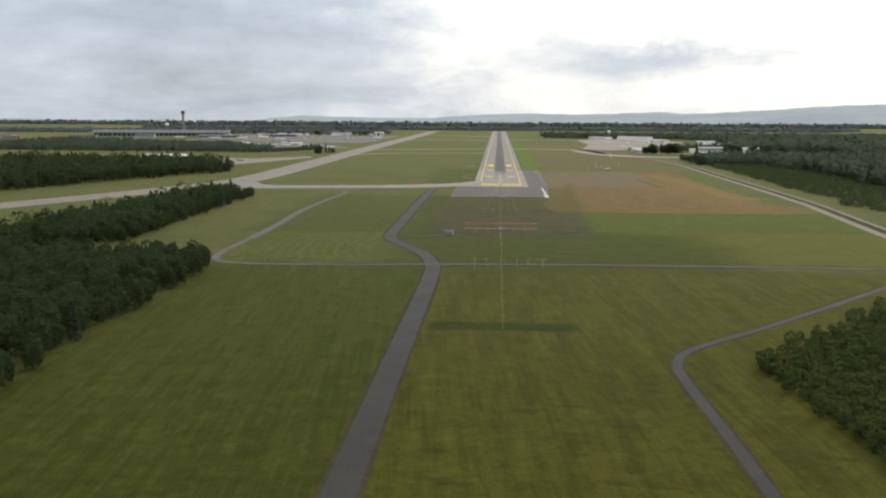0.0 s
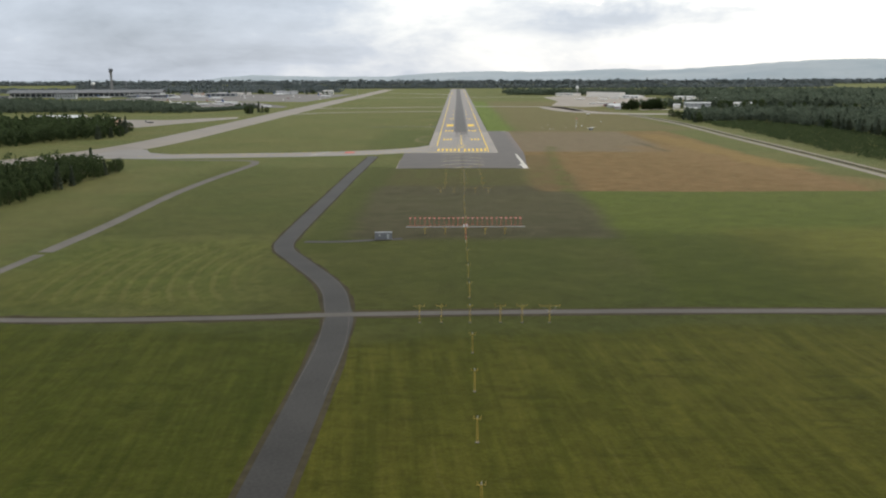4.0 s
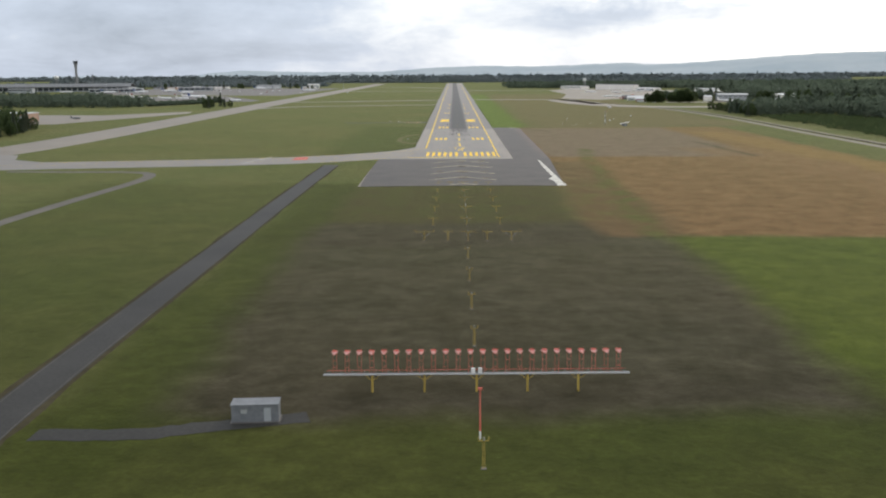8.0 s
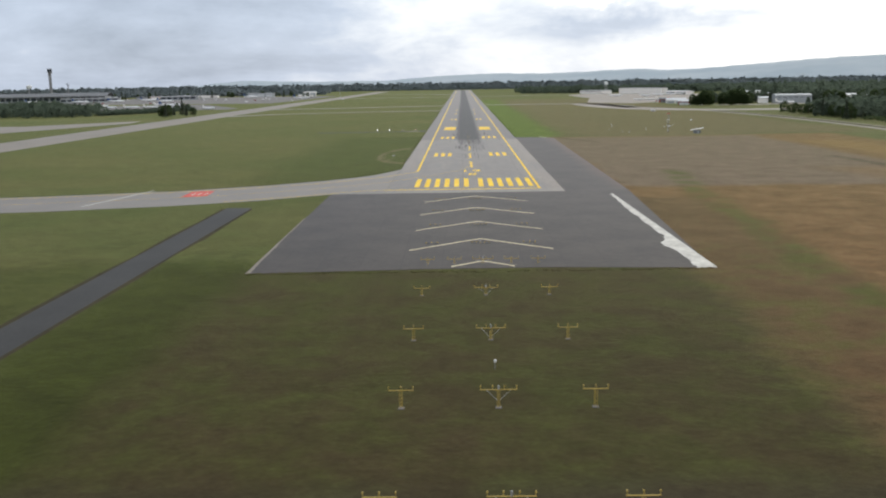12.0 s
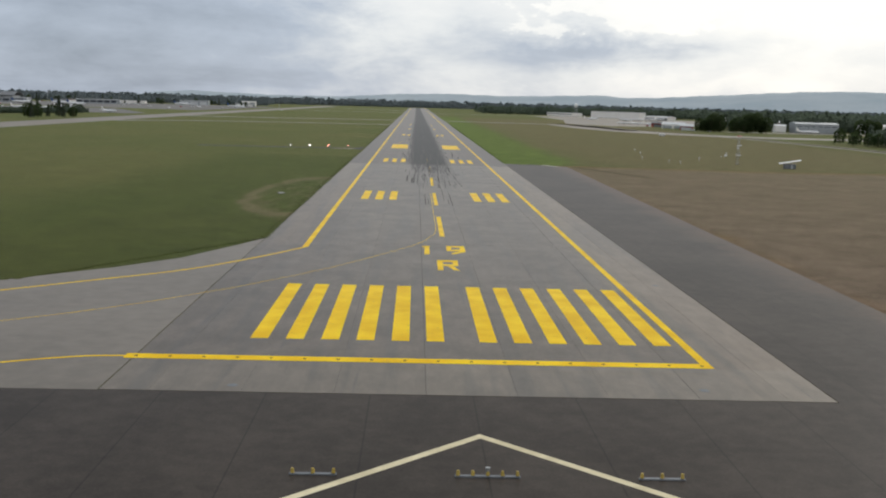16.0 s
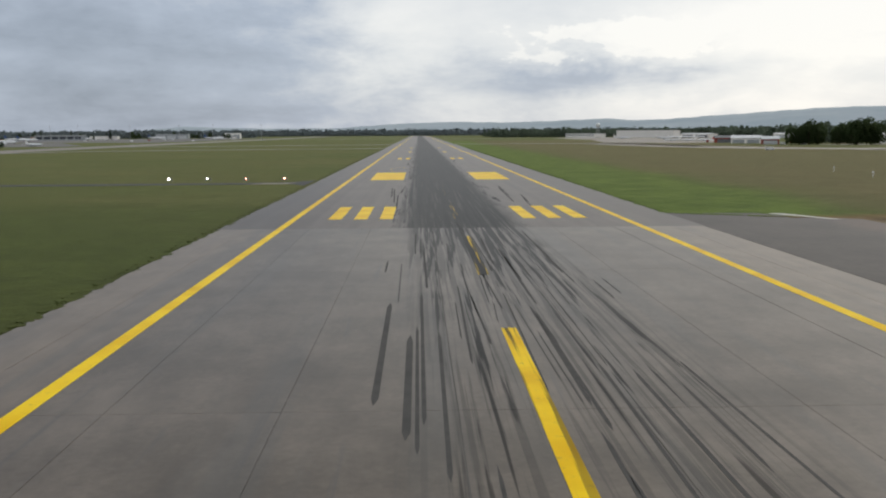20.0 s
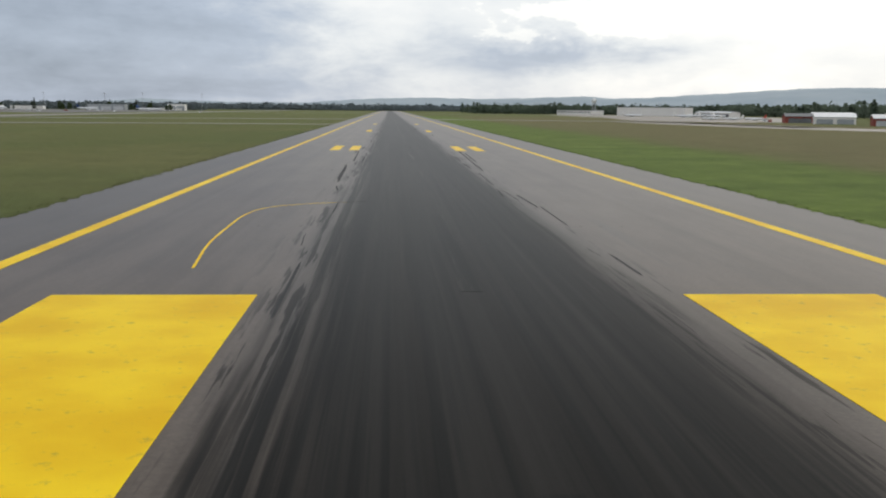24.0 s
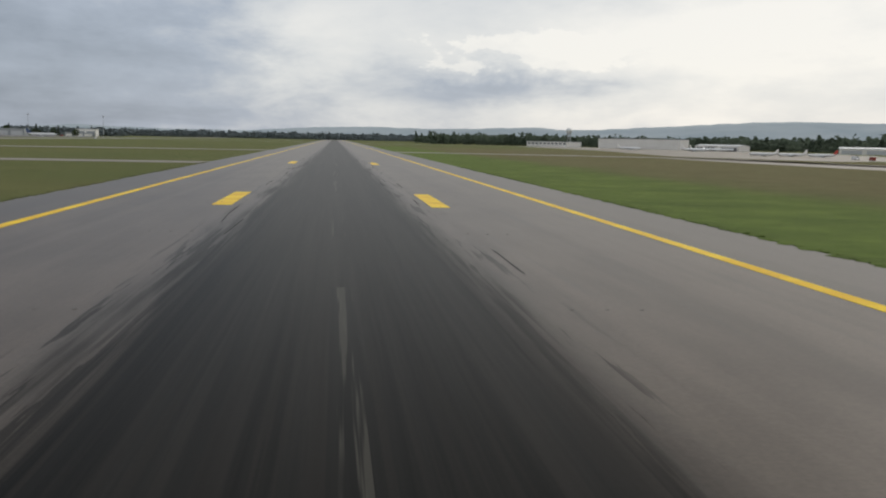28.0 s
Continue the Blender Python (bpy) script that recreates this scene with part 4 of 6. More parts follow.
for x, y, n, w in ((-7.55, 205, 23, 0.34), (-6.1, 200, 17, 0.36), (-5.3, 202, 30, 0.2), (-2.5, 139, 24, 0.16), (-1.8, 140, 12, 0.14), (3.75, 138, 27, 0.16), (3.0, 141, 9, 0.15), (2.1, 150, 40, 0.12), (8.4, 232, 6, 0.14), (9.3, 234, 5, 0.12), (5.1, 192, 16, 0.2), (6.8, 196, 9, 0.14), (-8.3, 246, 5, 0.16)):
    part("skid_mark", Shape().prism([(x, y), (x + w * 0.4, y - 1.2), (x + w, y), (x + w, y + n), (x + w * 0.6, y + n + 2.0), (x, y + n)], 0.05, 0.0637), SKID, runway)
for x, y, n, d in ((12.4, 318, 18, 0.7), (13.1, 330, 16, 0.6), (10.6, 330, 40, 0.9), (11.3, 346, 30, 0.6), (-9.6, 330, 36, -0.8), (-10.4, 344, 26, -0.5), (-8.9, 316, 30, -0.4), (8.3, 540, 34, 0.6), (9.3, 562, 26, 0.5), (8.9, 575, 20, 0.3), (-9.0, 520, 24, -0.2), (-9.25, 524, 26, -0.2), (-8.8, 562, 34, -0.3), (-9.5, 590, 22, -0.2)):
    part("skid_mark", Shape().prism([(x, y), (x + 0.1, y - 1.5), (x + 0.2, y), (x + 0.2 + d, y + n), (x + d + 0.1, y + n + 2.5), (x + d, y + n)], 0.05, 0.0635), TYRE, runway)

# holding place painted on the entry taxiway
structure("trim_holding_sign", Shape().prism([(-97.5, -14), (-89.5, -12), (-90.5, 4), (-98, 3)], 0.03, 0.06), RED, "red painted sign on the taxiway", "marking")
for k in range(3):
    structure("trim_sign_bar", Shape().box(-95.5 + 2.1 * k, -5, 0.05, 0.5, 6, 0.018), WHITE, "white painted bar in the red sign", "marking")
structure("trim_holding_line", ribbon([(-122, -36), (-113, 8)], 0.9, 0.03, 0.06, 0), WHITE, "pale painted holding line on the taxiway", "marking")
structure("pavement_lamp_path", ribbon([(-33, 398.4), (-40, 397.6), (-55, 396.6), (-80, 395.4), (-110, 394.5)], 7.0, -0.1, 0.03, 6, 0.25), ROAD, "worn asphalt path past the slope lamps", "path")
structure("pavement_lamp_path_mouth", Shape().prism([(-36.5, 394.2), (-33.5, 391.5), (-30.25, 384), (-30.25, 417), (-32.5, 408), (-36.5, 401.6)], -0.1, 0.034), ROAD, "asphalt path widening into the runway edge", "path")
structure("pavement_lamp_slab", Shape().prism([(-45.5, 392.6), (-35.5, 394.5), (-34.5, 399.5), (-41, 398.5)], -0.1, 0.045), TAXI, "pale concrete slab in the asphalt path", "path")


# ---- lamps and aerials of the approach ----
def light_bar(width, height, lamps, struts, flasher=False):
    ob = thing("approach_light", 0, 0, 0, 0, "yellow steel approach light on a short lattice mast in grass", "approach light", "approach lights")
    part("footing", Shape().box(0, 0, -0.1, 0.7, 0.7, 0.16), APRON, ob)
    pole = Shape()
    for dx, dy in ((-0.18, -0.18), (0.18, -0.18), (0, 0.2)):
        pole.rod((dx, dy, 0.05), (dx * 0.85, dy * 0.85, height), 0.024, 0.024, 5)
    for k in range(max(1, int(height / 0.45))):
        z = 0.1 + 0.45 * k
        pole.rod((-0.18, -0.18, z), (0.18, -0.18, z + 0.3), 0.013, 0.013, 4)
        pole.rod((0.18, -0.18, z), (0, 0.2, z + 0.3), 0.013, 0.013, 4)
        pole.rod((0, 0.2, z), (-0.18, -0.18, z + 0.3), 0.013, 0.013, 4)
    part("mast", pole, MAST, ob)
    part("crossbar", Shape().box(0, 0, height, width, 0.1, 0.08), MAST, ob)
    if struts:
        for side in (-1, 1):
            part("strut", Shape().rod((side * width * 0.33, 0, height), (side * 0.12, 0, max(0.25, height - width * 0.3)), 0.03, 0.03, 6), STEEL, ob)
    for k in range(lamps):
        x = -width / 2 + 0.06 + (width - 0.12) * k / max(lamps - 1, 1)
        lamp = part("lamp", Shape().rod((x, 0.06, height + 0.5), (x, -0.14, height + 0.47), 0.06, 0.09, 8), MAST, ob)
        part("stem", Shape().rod((x, 0, height + 0.08), (x, 0, height + 0.5), 0.025, 0.025, 5), MAST, lamp)
    if flasher:
        part("flasher", Shape().rod((0, -0.1, height + 0.1), (0, -0.1, height + 0.55), 0.11, 0.11, 8), STEEL, ob, "grey flasher housing")
    return ob


KINDS = {"side": (2.9, 3, False, False), "centre": (4.2, 4, True, True), "wide": (5.6, 3, True, False), "post": (1.4, 3, False, True)}


def light_row(y, height, units):
    """A row of approach lights of one height; units: kind and place across the line."""
    made = {}
    for kind, x in units:
        if kind in made:
            copy_thing(made[kind], spot(x, y))
        else:
            width, lamps, struts, flasher = KINDS[kind]
            made[kind] = light_bar(width, height, lamps, struts, flasher)
            made[kind].matrix_world = spot(x, y)


light_row(-141, 0.95, (("side", -11.2), ("side", -5.8), ("centre", 0), ("side", 5.8), ("side", 11.2)))
for y, height in ((-171, 1.3), (-201, 1.7), (-231, 2.1), (-261, 2.4)):
    light_row(y, height, (("centre", -0.1), ("side", -11.2), ("side", 10.9)))
light_row(-291, 2.7, (("wide", -13.2), ("side", -6.1), ("centre", -0.1), ("side", 5.7), ("wide", 12.9)))
for k in range(1, 16):
    y = -291 - 28.9 * k
    if k == 10:
        light_row(y, 4.4, (("side", -14.2), ("side", -8.4), ("post", -0.8), ("side", 7.2), ("side", 12.9), ("wide", 20.2)))
    elif k != 5:
        light_row(y, min(4.4, 2.55 + 0.2 * k), (("post", -0.6),))
flash = thing("flash_lamp", 0, -215.5, 0, 0, "small white flashing lamp on a short post", "flash lamp")
part("stake", Shape().rod((0, 0, -0.1), (0, 0, 0.9), 0.05, 0.05, 6), STEEL, flash)
part("housing", Shape().rod((0, 0.12, 1.05), (0, -0.12, 1.0), 0.17, 0.19, 10), RIGWHITE, flash)

for y in (-115.5, -86.5, -58.0, -29.5):
    for x, wide in ((0.0, 4.2), (-11.1, 3.0), (11.2, 3.0)):
        ob = thing("flush_light_bar", x, y, 0.042, 0, "low grey light bar with yellow lamps on asphalt", "light bar", "low light bars")
        part("bar", Shape().box(0, 0, 0, wide, 0.3, 0.09), DARKBOX, ob)
        if wide > 4:
            part("flasher", Shape().rod((0, 0.05, 0.09), (0, 0.05, 0.62), 0.1, 0.16, 8), STEEL, ob)
        for k in range(5 if wide > 4 else 3):
            part("lamp", Shape().rod((-wide / 2 + 0.2 + (wide - 0.4) * k / (4 if wide > 4 else 2), 0, 0.12), (-wide / 2 + 0.2 + (wide - 0.4) * k / (4 if wide > 4 else 2), 0, 0.42), 0.13, 0.09, 8), MAST, ob)

# the landing aerial: a row of red frames on a raised platform
aerial = thing("localizer_aerial", -0.8, -433.2, 0, 1.0, "long row of red aerial frames on a low white platform", "aerial")
part("platform", Shape().box(0, 0, 3.02, 48.6, 0.9, 0.06), ROOFD, aerial)
part("kerb", Shape().box(0, -0.47, 2.98, 48.6, 0.06, 0.16), ROOFL, aerial, "pale edge beam")
part("rail", Shape().box(0, 0.42, 3.5, 47.6, 0.05, 0.05), CORAL, aerial)
for k in range(26):
    part("rail_post", Shape().box(-23.5 + 1.88 * k, 0.42, 3.1, 0.05, 0.05, 0.42), STEEL, aerial)
for x in (-16.6, -8.3, 0.0, 8.1, 16.2):
    leg = part("leg", Shape().box(x, 0, -0.1, 0.3, 0.3, 3.12), MAST, aerial)
    for side in (-1, 1):
        part("brace", Shape().rod((x, 0, 1.9), (x + side * 1.4, 0, 3.0), 0.06, 0.06, 6), MAST, leg)
for k in range(24):
    x = -22.5 + 45.0 * k / 23
    frame_part = part("aerial_frame", Shape().box(x - 0.3, 0, 3.1, 0.045, 0.045, 3.4).box(x + 0.3, 0, 3.1, 0.045, 0.045, 3.4).box(x, 0, 4.1, 0.6, 0.04, 0.04).box(x, 0, 5.2, 0.6, 0.04, 0.04), CORAL, aerial)
    part("reflector", Shape().prism([(x - 0.4, 0.45), (x + 0.4, 0.45), (x + 0.08, -0.9), (x - 0.08, -0.9)], 6.42, 6.5).prism([(x - 0.4, 0.45), (x + 0.4, 0.45), (x + 0.34, 0.56), (x - 0.34, 0.56)], 6.5, 6.85), CORAL, frame_part)
    part("boom", Shape().box(x, -0.25, 6.5, 0.09, 1.9, 0.09), ROSE, frame_part, "pale pink boom")
    bars = Shape()
    for j in range(4):
        bars.rod((x - 0.58 + 0.11 * j, 0.35 - 0.42 * j, 6.62), (x + 0.58 - 0.11 * j, 0.35 - 0.42 * j, 6.62), 0.045, 0.045, 6)
    part("dipoles", bars, ROSE, frame_part, "pale cross rods")
for dx in (-0.55, 0.55):
    part("cabinet", Shape().box(dx, -0.05, 3.1, 0.6, 0.5, 0.8), RIGWHITE, aerial)

pole = thing("monitor_pole", -0.8, -454, 0, 0, "tall red and white aerial pole in the grass", "aerial pole")
for k in range(6):
    part("pole_section", Shape().rod((0, 0, 1.2 * k), (0, 0, 1.2 * k + 1.2), 0.13 - 0.01 * k, 0.12 - 0.01 * k, 8), (RIGWHITE if k == 0 else CORAL), pole)
part("pole_head", Shape().box(0, 0, 7.2, 0.6, 0.25, 0.25), CORAL, pole)

shelter = thing("equipment_shelter", -33.5, -446, 0, 4, "small grey sheet-metal equipment shelter on gravel", "shelter")
part("plinth", Shape().box(0, 0, -0.1, 7.2, 3.2, 0.26), APRON, shelter)
part("body", Shape().box(0, 0, 0.2, 6.8, 2.9, 2.5), DARKBOX, shelter)
part("roof", Shape().prism([(-3.5, -1.6), (3.5, -1.6), (3.5, 1.6), (-3.5, 1.6)], 2.7, 2.84), DARKBOX, shelter)
part("door", Shape().box(1.8, -1.48, 0.25, 1.0, 0.08, 2.0), WALLG, shelter)
part("vent", Shape().box(-1.6, -1.48, 1.5, 0.9, 0.08, 0.6), STEEL, shelter)
structure("pavement_shelter_yard", ribbon([(-64, -452), (-50, -452), (-40, -449), (-26, -445)], 4.5, -0.1, 0.03, 6, 0.3), ROAD, "short gravel drive to the shelter", "path")

# slope lamps beside the runway
for k, x in enumerate((-67.6, -58.0, -48.5, -38.9)):
    unit = thing("slope_lamp", x, 412, 0, 0, "lit slope indicator lamp box on short legs" + (", showing red" if k > 1 else ", showing white"), "slope lamp", "slope lamps")
    part("housing", Shape().box(0, 0, 0.4, 1.1, 1.1, 0.36), DARKBOX, unit)
    part("lens", Shape().box(0, -0.57, 0.46, 0.36, 0.04, 0.21), LIT_RED if k > 1 else LIT_WHITE, unit)
    for dx in (-0.55, 0.55):
        for dy in (-0.45, 0.45):
            part("leg", Shape().rod((dx, dy, -0.05), (dx, dy, 0.46), 0.05, 0.05, 6), STEEL, unit)
    part("slab", Shape().box(0, 0, -0.1, 1.8, 1.6, 0.14), APRON, unit)

# glide-path mast with its shelter and marker posts
mast = thing("glide_path_mast", 136, 342, 0, 0, "pale lattice aerial mast with three aerial boxes", "mast")
lattice = Shape()
for dx, dy in ((-0.5, -0.5), (0.5, -0.5), (0.5, 0.5), (-0.5, 0.5)):
    lattice.rod((dx, dy, 0), (dx * 0.7, dy * 0.7, 13), 0.05, 0.04, 5)
for k in range(12):
    for a, b in (((-0.5, -0.5), (0.5, -0.5)), ((0.5, -0.5), (0.5, 0.5)), ((0.5, 0.5), (-0.5, 0.5)), ((-0.5, 0.5), (-0.5, -0.5))):
        lattice.rod((*a, k * 1.05 + 0.2), (b[0] * 0.9, b[1] * 0.9, k * 1.05 + 1.2), 0.025, 0.025, 4)
part("lattice", lattice, STEEL, mast)
for z in (3.8, 8.0, 12.2):
    part("aerial_box", Shape().box(0, -0.6, z, 2.2, 0.35, 0.35), (CORAL if z > 10 else RIGWHITE), mast)
part("footing", Shape().box(0, 0, -0.1, 2.0, 2.0, 0.3), TAXI, mast)
cabin = thing("glide_path_cabin", 150, 318, 0, -12, "small white cabin with a sloping roof in grass", "cabin")
part("body", Shape().box(0, 0, -0.05, 4.6, 2.6, 2.0), DARKBOX, cabin)
part("roof", Shape().loft([[(-4.2, -1.8, 1.9), (4.4, -1.8, 3.5), (4.4, -1.8, 3.62), (-4.2, -1.8, 2.02)], [(-4.2, 1.8, 2.1), (4.4, 1.8, 3.7), (4.4, 1.8, 3.82), (-4.2, 1.8, 2.22)]]), RIGWHITE, cabin)
part("door", Shape().box(0.8, -1.33, 0.0, 0.9, 0.06, 1.7), WALLG, cabin)
first = None
for x, y in ((112.4, 441), (107.5, 406), (99, 364), (104.3, 336), (107.7, 330.5), (126, 366.5), (157, 425), (143, 389)):
    if first is None:
        first = thing("marker_post", x, y, 0, 0, "short white marker post with a round head", "marker post", "marker posts")
        part("stake", Shape().rod((0, 0, -0.1), (0, 0, 1.1), 0.06, 0.06, 6), RIGWHITE, first)
        part("head", Shape().rod((0, 0.08, 1.3), (0, -0.08, 1.3), 0.22, 0.22, 10), RIGWHITE, first)
    else:
        copy_thing(first, spot(x, y))

for x, y in ((188, 502), (150, 404)):
    board = thing("marker_board", x, y, 0, 10, "small white marker board on two short legs", "marker board", "marker boards")
    part("panel", Shape().box(0, 0, 0.5, 1.5, 0.08, 0.9), RIGWHITE, board)
    for dx in (-0.5, 0.5):
        part("leg", Shape().rod((dx, 0.06, -0.1), (dx, 0.06, 0.9), 0.04, 0.04, 6), STEEL, board)

# ragged grass along the edges of the runway and the pad
verge, rnd = Shape(), random.Random(23)


def tufts(x0, y0, x1, y1, each, reach):
    n = int(math.hypot(x1 - x0, y1 - y0) * each)
    for _ in range(n):
        t = rnd.random()
        x, y = x0 + (x1 - x0) * t + rnd.uniform(-reach, reach), y0 + (y1 - y0) * t + rnd.uniform(-reach, reach)
        w, turn, z = rnd.uniform(0.15, 0.6), rnd.uniform(0, 6.28), 0.062 + rnd.uniform(0, 0.02)
        ring = []
        for i in range(6):
            q, r = turn + i * 1.047, w * rnd.uniform(0.5, 1.2)
            ring.append((x + math.cos(q) * r, y + math.sin(q) * r * 1.6))
        verge.prism(ring, 0.0, z)


for side, start in ((-30.4, 78), (30.4, 305)):
    tufts(side, start, side, 900, 3.0, 0.35)
tufts(-30.4, 78, -55, 36, 5.0, 0.4)
tufts(-55, 36, -106, 4.5, 4.0, 0.4)
tufts(-46.7, -149.2, 44.8, -148.8, 2.5, 0.7)
tufts(30, 304.2, 47, 295, 5.0, 0.5)
tagged(part("grass_verge", verge, GRASS), "ragged tufts of grass along the paving edge", "grass", kind="stuff")


# ---- trees ----
def leaf_cloud(rnd, s, centre, radii, count, size, cone=False):
    """Many small bent leaf clumps filling a crown with an uneven outline."""
    lobes = [(rnd.uniform(0, 6.283), rnd.uniform(-0.6, 0.9), rnd.uniform(0.75, 1.15)) for _ in range(7)]
    for _ in range(count):
        a, h = rnd.uniform(0, 6.283), rnd.uniform(-1, 1)
        k = max(w - 0.35 * (abs(math.sin((a - b) / 2)) + abs(h - c)) for b, c, w in lobes)
        k = max(0.45, min(1.1, k + 0.25)) * rnd.uniform(0.72, 1.0)
        if cone:
            q = (h + 1) / 2
            reach = (1 - q) * (0.85 + 0.15 * math.sin(q * 34)) + 0.04
        else:
            reach = math.sqrt(max(0.0, 1 - h * h)) if h > -0.6 else 0.8
        p = Vector((centre[0] + math.cos(a) * radii[0] * reach * k, centre[1] + math.sin(a) * radii[1] * reach * k, centre[2] + h * radii[2] * (1 if cone else k)))
        z = size * rnd.uniform(0.6, 1.35)
        u = Vector((rnd.uniform(-1, 1), rnd.uniform(-1, 1), rnd.uniform(-0.5, 0.5))).normalized()
        w = u.cross(Vector((rnd.uniform(-1, 1), rnd.uniform(-1, 1), rnd.uniform(-1, 1)))).normalized()
        n = u.cross(w) * z * 0.35
        i = len(s.v)
        s.v += [tuple(p - u * z), tuple(p - w * z * 0.7 + n), tuple(p + u * z), tuple(p + w * z * 0.7 + n)]
        s.f += [(i, i + 1, i + 2), (i, i + 2, i + 3)]
    return s


def tree_meshes(kind, seed):
    rnd = random.Random(seed)
    trunk, crown = Shape(), Shape()
    if kind == "spruce":
        h = rnd.uniform(13, 17)
        trunk.rod((0, 0, -0.3), (0, 0, h * 0.9), 0.24, 0.04, 7)
        for k in range(9):
            z, a = 1.5 + k * h * 0.085, rnd.uniform(0, 6.28)
            trunk.rod((0, 0, z), (math.cos(a) * (h - z) * 0.16, math.sin(a) * (h - z) * 0.16, z + 0.1), 0.06, 0.02, 4)
        leaf_cloud(rnd, crown, (0, 0, h * 0.54), (h * 0.19, h * 0.19, h * 0.48), 420, 0.75, True)
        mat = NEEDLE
    else:
        h = rnd.uniform(9, 14) if kind == "broad" else rnd.uniform(3.5, 6)
        trunk.rod((0, 0, -0.3), (rnd.uniform(-0.3, 0.3), rnd.uniform(-0.3, 0.3), h * 0.6), 0.022 * h, 0.01 * h, 7)
        for k in range(6):
            z, a = h * (0.25 + 0.06 * k), k * 2.4 + rnd.uniform(-0.4, 0.4)
            trunk.rod((0, 0, z), (math.cos(a) * h * 0.2, math.sin(a) * h * 0.2, z + h * 0.22), 0.009 * h, 0.003 * h, 5)
        leaf_cloud(rnd, crown, (0, 0, h * 0.53), (h * 0.35, h * 0.35, h * 0.47), 820 if kind == "broad" else 300, h * (0.044 if kind == "broad" else 0.055))
        mat = LEAF if kind == "broad" else SHRUB
    return trunk.mesh("trunk"), crown.mesh("crown"), mat


STOCK = {"spruce": [tree_meshes("spruce", 20 + i) for i in range(3)], "broad": [tree_meshes("broad", 40 + i) for i in range(4)], "shrub": [tree_meshes("shrub", 60 + i) for i in range(3)]}
TREE_WORDS = {"spruce": "dark green spruce tree at the edge of a wood", "broad": "broad-leaved green tree at the edge of a wood", "shrub": "low green leafy shrub at the edge of a thicket"}


def plant(kind, x, y, size, rnd, words=""):
    trunk, crown, mat = rnd.choice(STOCK[kind])
    ob = thing("shrub" if kind == "shrub" else "tree", x, y, 0, rnd.uniform(0, 360), words or TREE_WORDS[kind], "shrub" if kind == "shrub" else "tree", "trees" if kind != "shrub" else "shrubs")
    ob.scale = (size, size, size * rnd.uniform(0.9, 1.1))
    part("trunk", trunk, BARK, ob)
    part("crown", crown, mat, ob)


def inside(x, y, poly):
    hit = False
    for i in range(len(poly)):
        (x0, y0), (x1, y1) = poly[i], poly[i - 1]
        if (y0 > y) != (y1 > y) and x < (x1 - x0) * (y - y0) / (y1 - y0) + x0:
            hit = not hit
    return hit


def uneven(poly, reach, seed):
    """The same outline, with a wandering edge."""
    out = []
    for i, (x0, y0) in enumerate(poly):
        x1, y1 = poly[(i + 1) % len(poly)]
        far = math.hypot(x1 - x0, y1 - y0)
        n = max(1, int(far / (reach * 2.2)))
        for k in range(n):
            t = k / n
            x, y = x0 + (x1 - x0) * t, y0 + (y1 - y0) * t
            off = reach * noise.noise(Vector((x, y, 0)) / (reach * 3.5) + Vector((seed, 0, 0)))
            out.append((x - (y1 - y0) / far * off, y + (x1 - x0) / far * off))
    return out


def thicket(name, poly, spacing, height, count, size, mat, seed, label, cone=0.4):
    """A wood of trees too many to count, as one mesh."""
    rnd, s = random.Random(seed), Shape()
    poly = uneven(poly, spacing * 1.8, seed)
    x0, x1 = min(p[0] for p in poly), max(p[0] for p in poly)
    y0, y1 = min(p[1] for p in poly), max(p[1] for p in poly)
    y = y0
    while y < y1:
        x = x0
        while x < x1:
            a, b = x + rnd.uniform(-0.5, 0.5) * spacing, y + rnd.uniform(-0.5, 0.5) * spacing
            if inside(a, b, poly):
                h = height * rnd.choice((rnd.uniform(0.6, 1.1), rnd.uniform(0.75, 1.15), rnd.uniform(0.8, 1.4)))
                pointed = rnd.random() < cone
                w = h * (0.2 if pointed else 0.33) * max(1.0, spacing / h / 0.62)
                s.rod((a, b, -0.2), (a, b, h * 0.5), 0.02 * h, 0.01 * h, 4)
                leaf_cloud(rnd, s, (a, b, h * 0.54), (w, w, h * 0.48), count, size, pointed)
            x += spacing
        y += spacing
    return tagged(part(name, s, mat), label, "wood", kind="stuff")


rnd = random.Random(5)
# western woods: their edges tree by tree, the rest as a mass
for k in range(31):
    y = -860 + 9.3 * k
    plant("spruce" if rnd.random() < 0.02 else "broad", -150 - rnd.uniform(-4, 5) + (4 if y < -780 else 0), y, rnd.uniform(0.75, 1.1), rnd)
for k in range(17):
    plant("spruce" if rnd.random() < 0.05 else "broad", -155 - 9 * k, -574 + rnd.uniform(-5, 3), rnd.uniform(0.75, 1.1), rnd)
thicket("woodland_west", [(-310, -850), (-156, -850), (-156, -580), (-310, -572)], 8.2, 11.5, 270, 0.62, WOOD, 7, "dense dark mixed woodland beside mown grass", 0.12)
for k in range(34):
    t = k / 33
    plant("spruce" if rnd.random() < 0.12 else "broad", -234 + 4 * t + rnd.uniform(-3, 3), -165 - 340 * t, rnd.uniform(0.7, 1.0), rnd)
thicket("woodland_strip", [(-247, -145), (-237, -345), (-229, -505), (-320, -575), (-300, -456), (-294, -365), (-290, -266), (-264, -150)], 7.5, 12.5, 130, 0.9, WOOD, 8, "narrow dark belt of woodland", 0.15)
thicket("woodland_north", [(-740, -200), (-530, -250), (-466, -90), (-445, -7), (-415, 72), (-380, 163), (-364, 210), (-392, 290), (-425, 372), (-640, 372), (-740, 390)], 11.0, 16.0, 60, 1.7, WOOD, 9, "dark mixed woodland beyond the taxiway", 0.22)
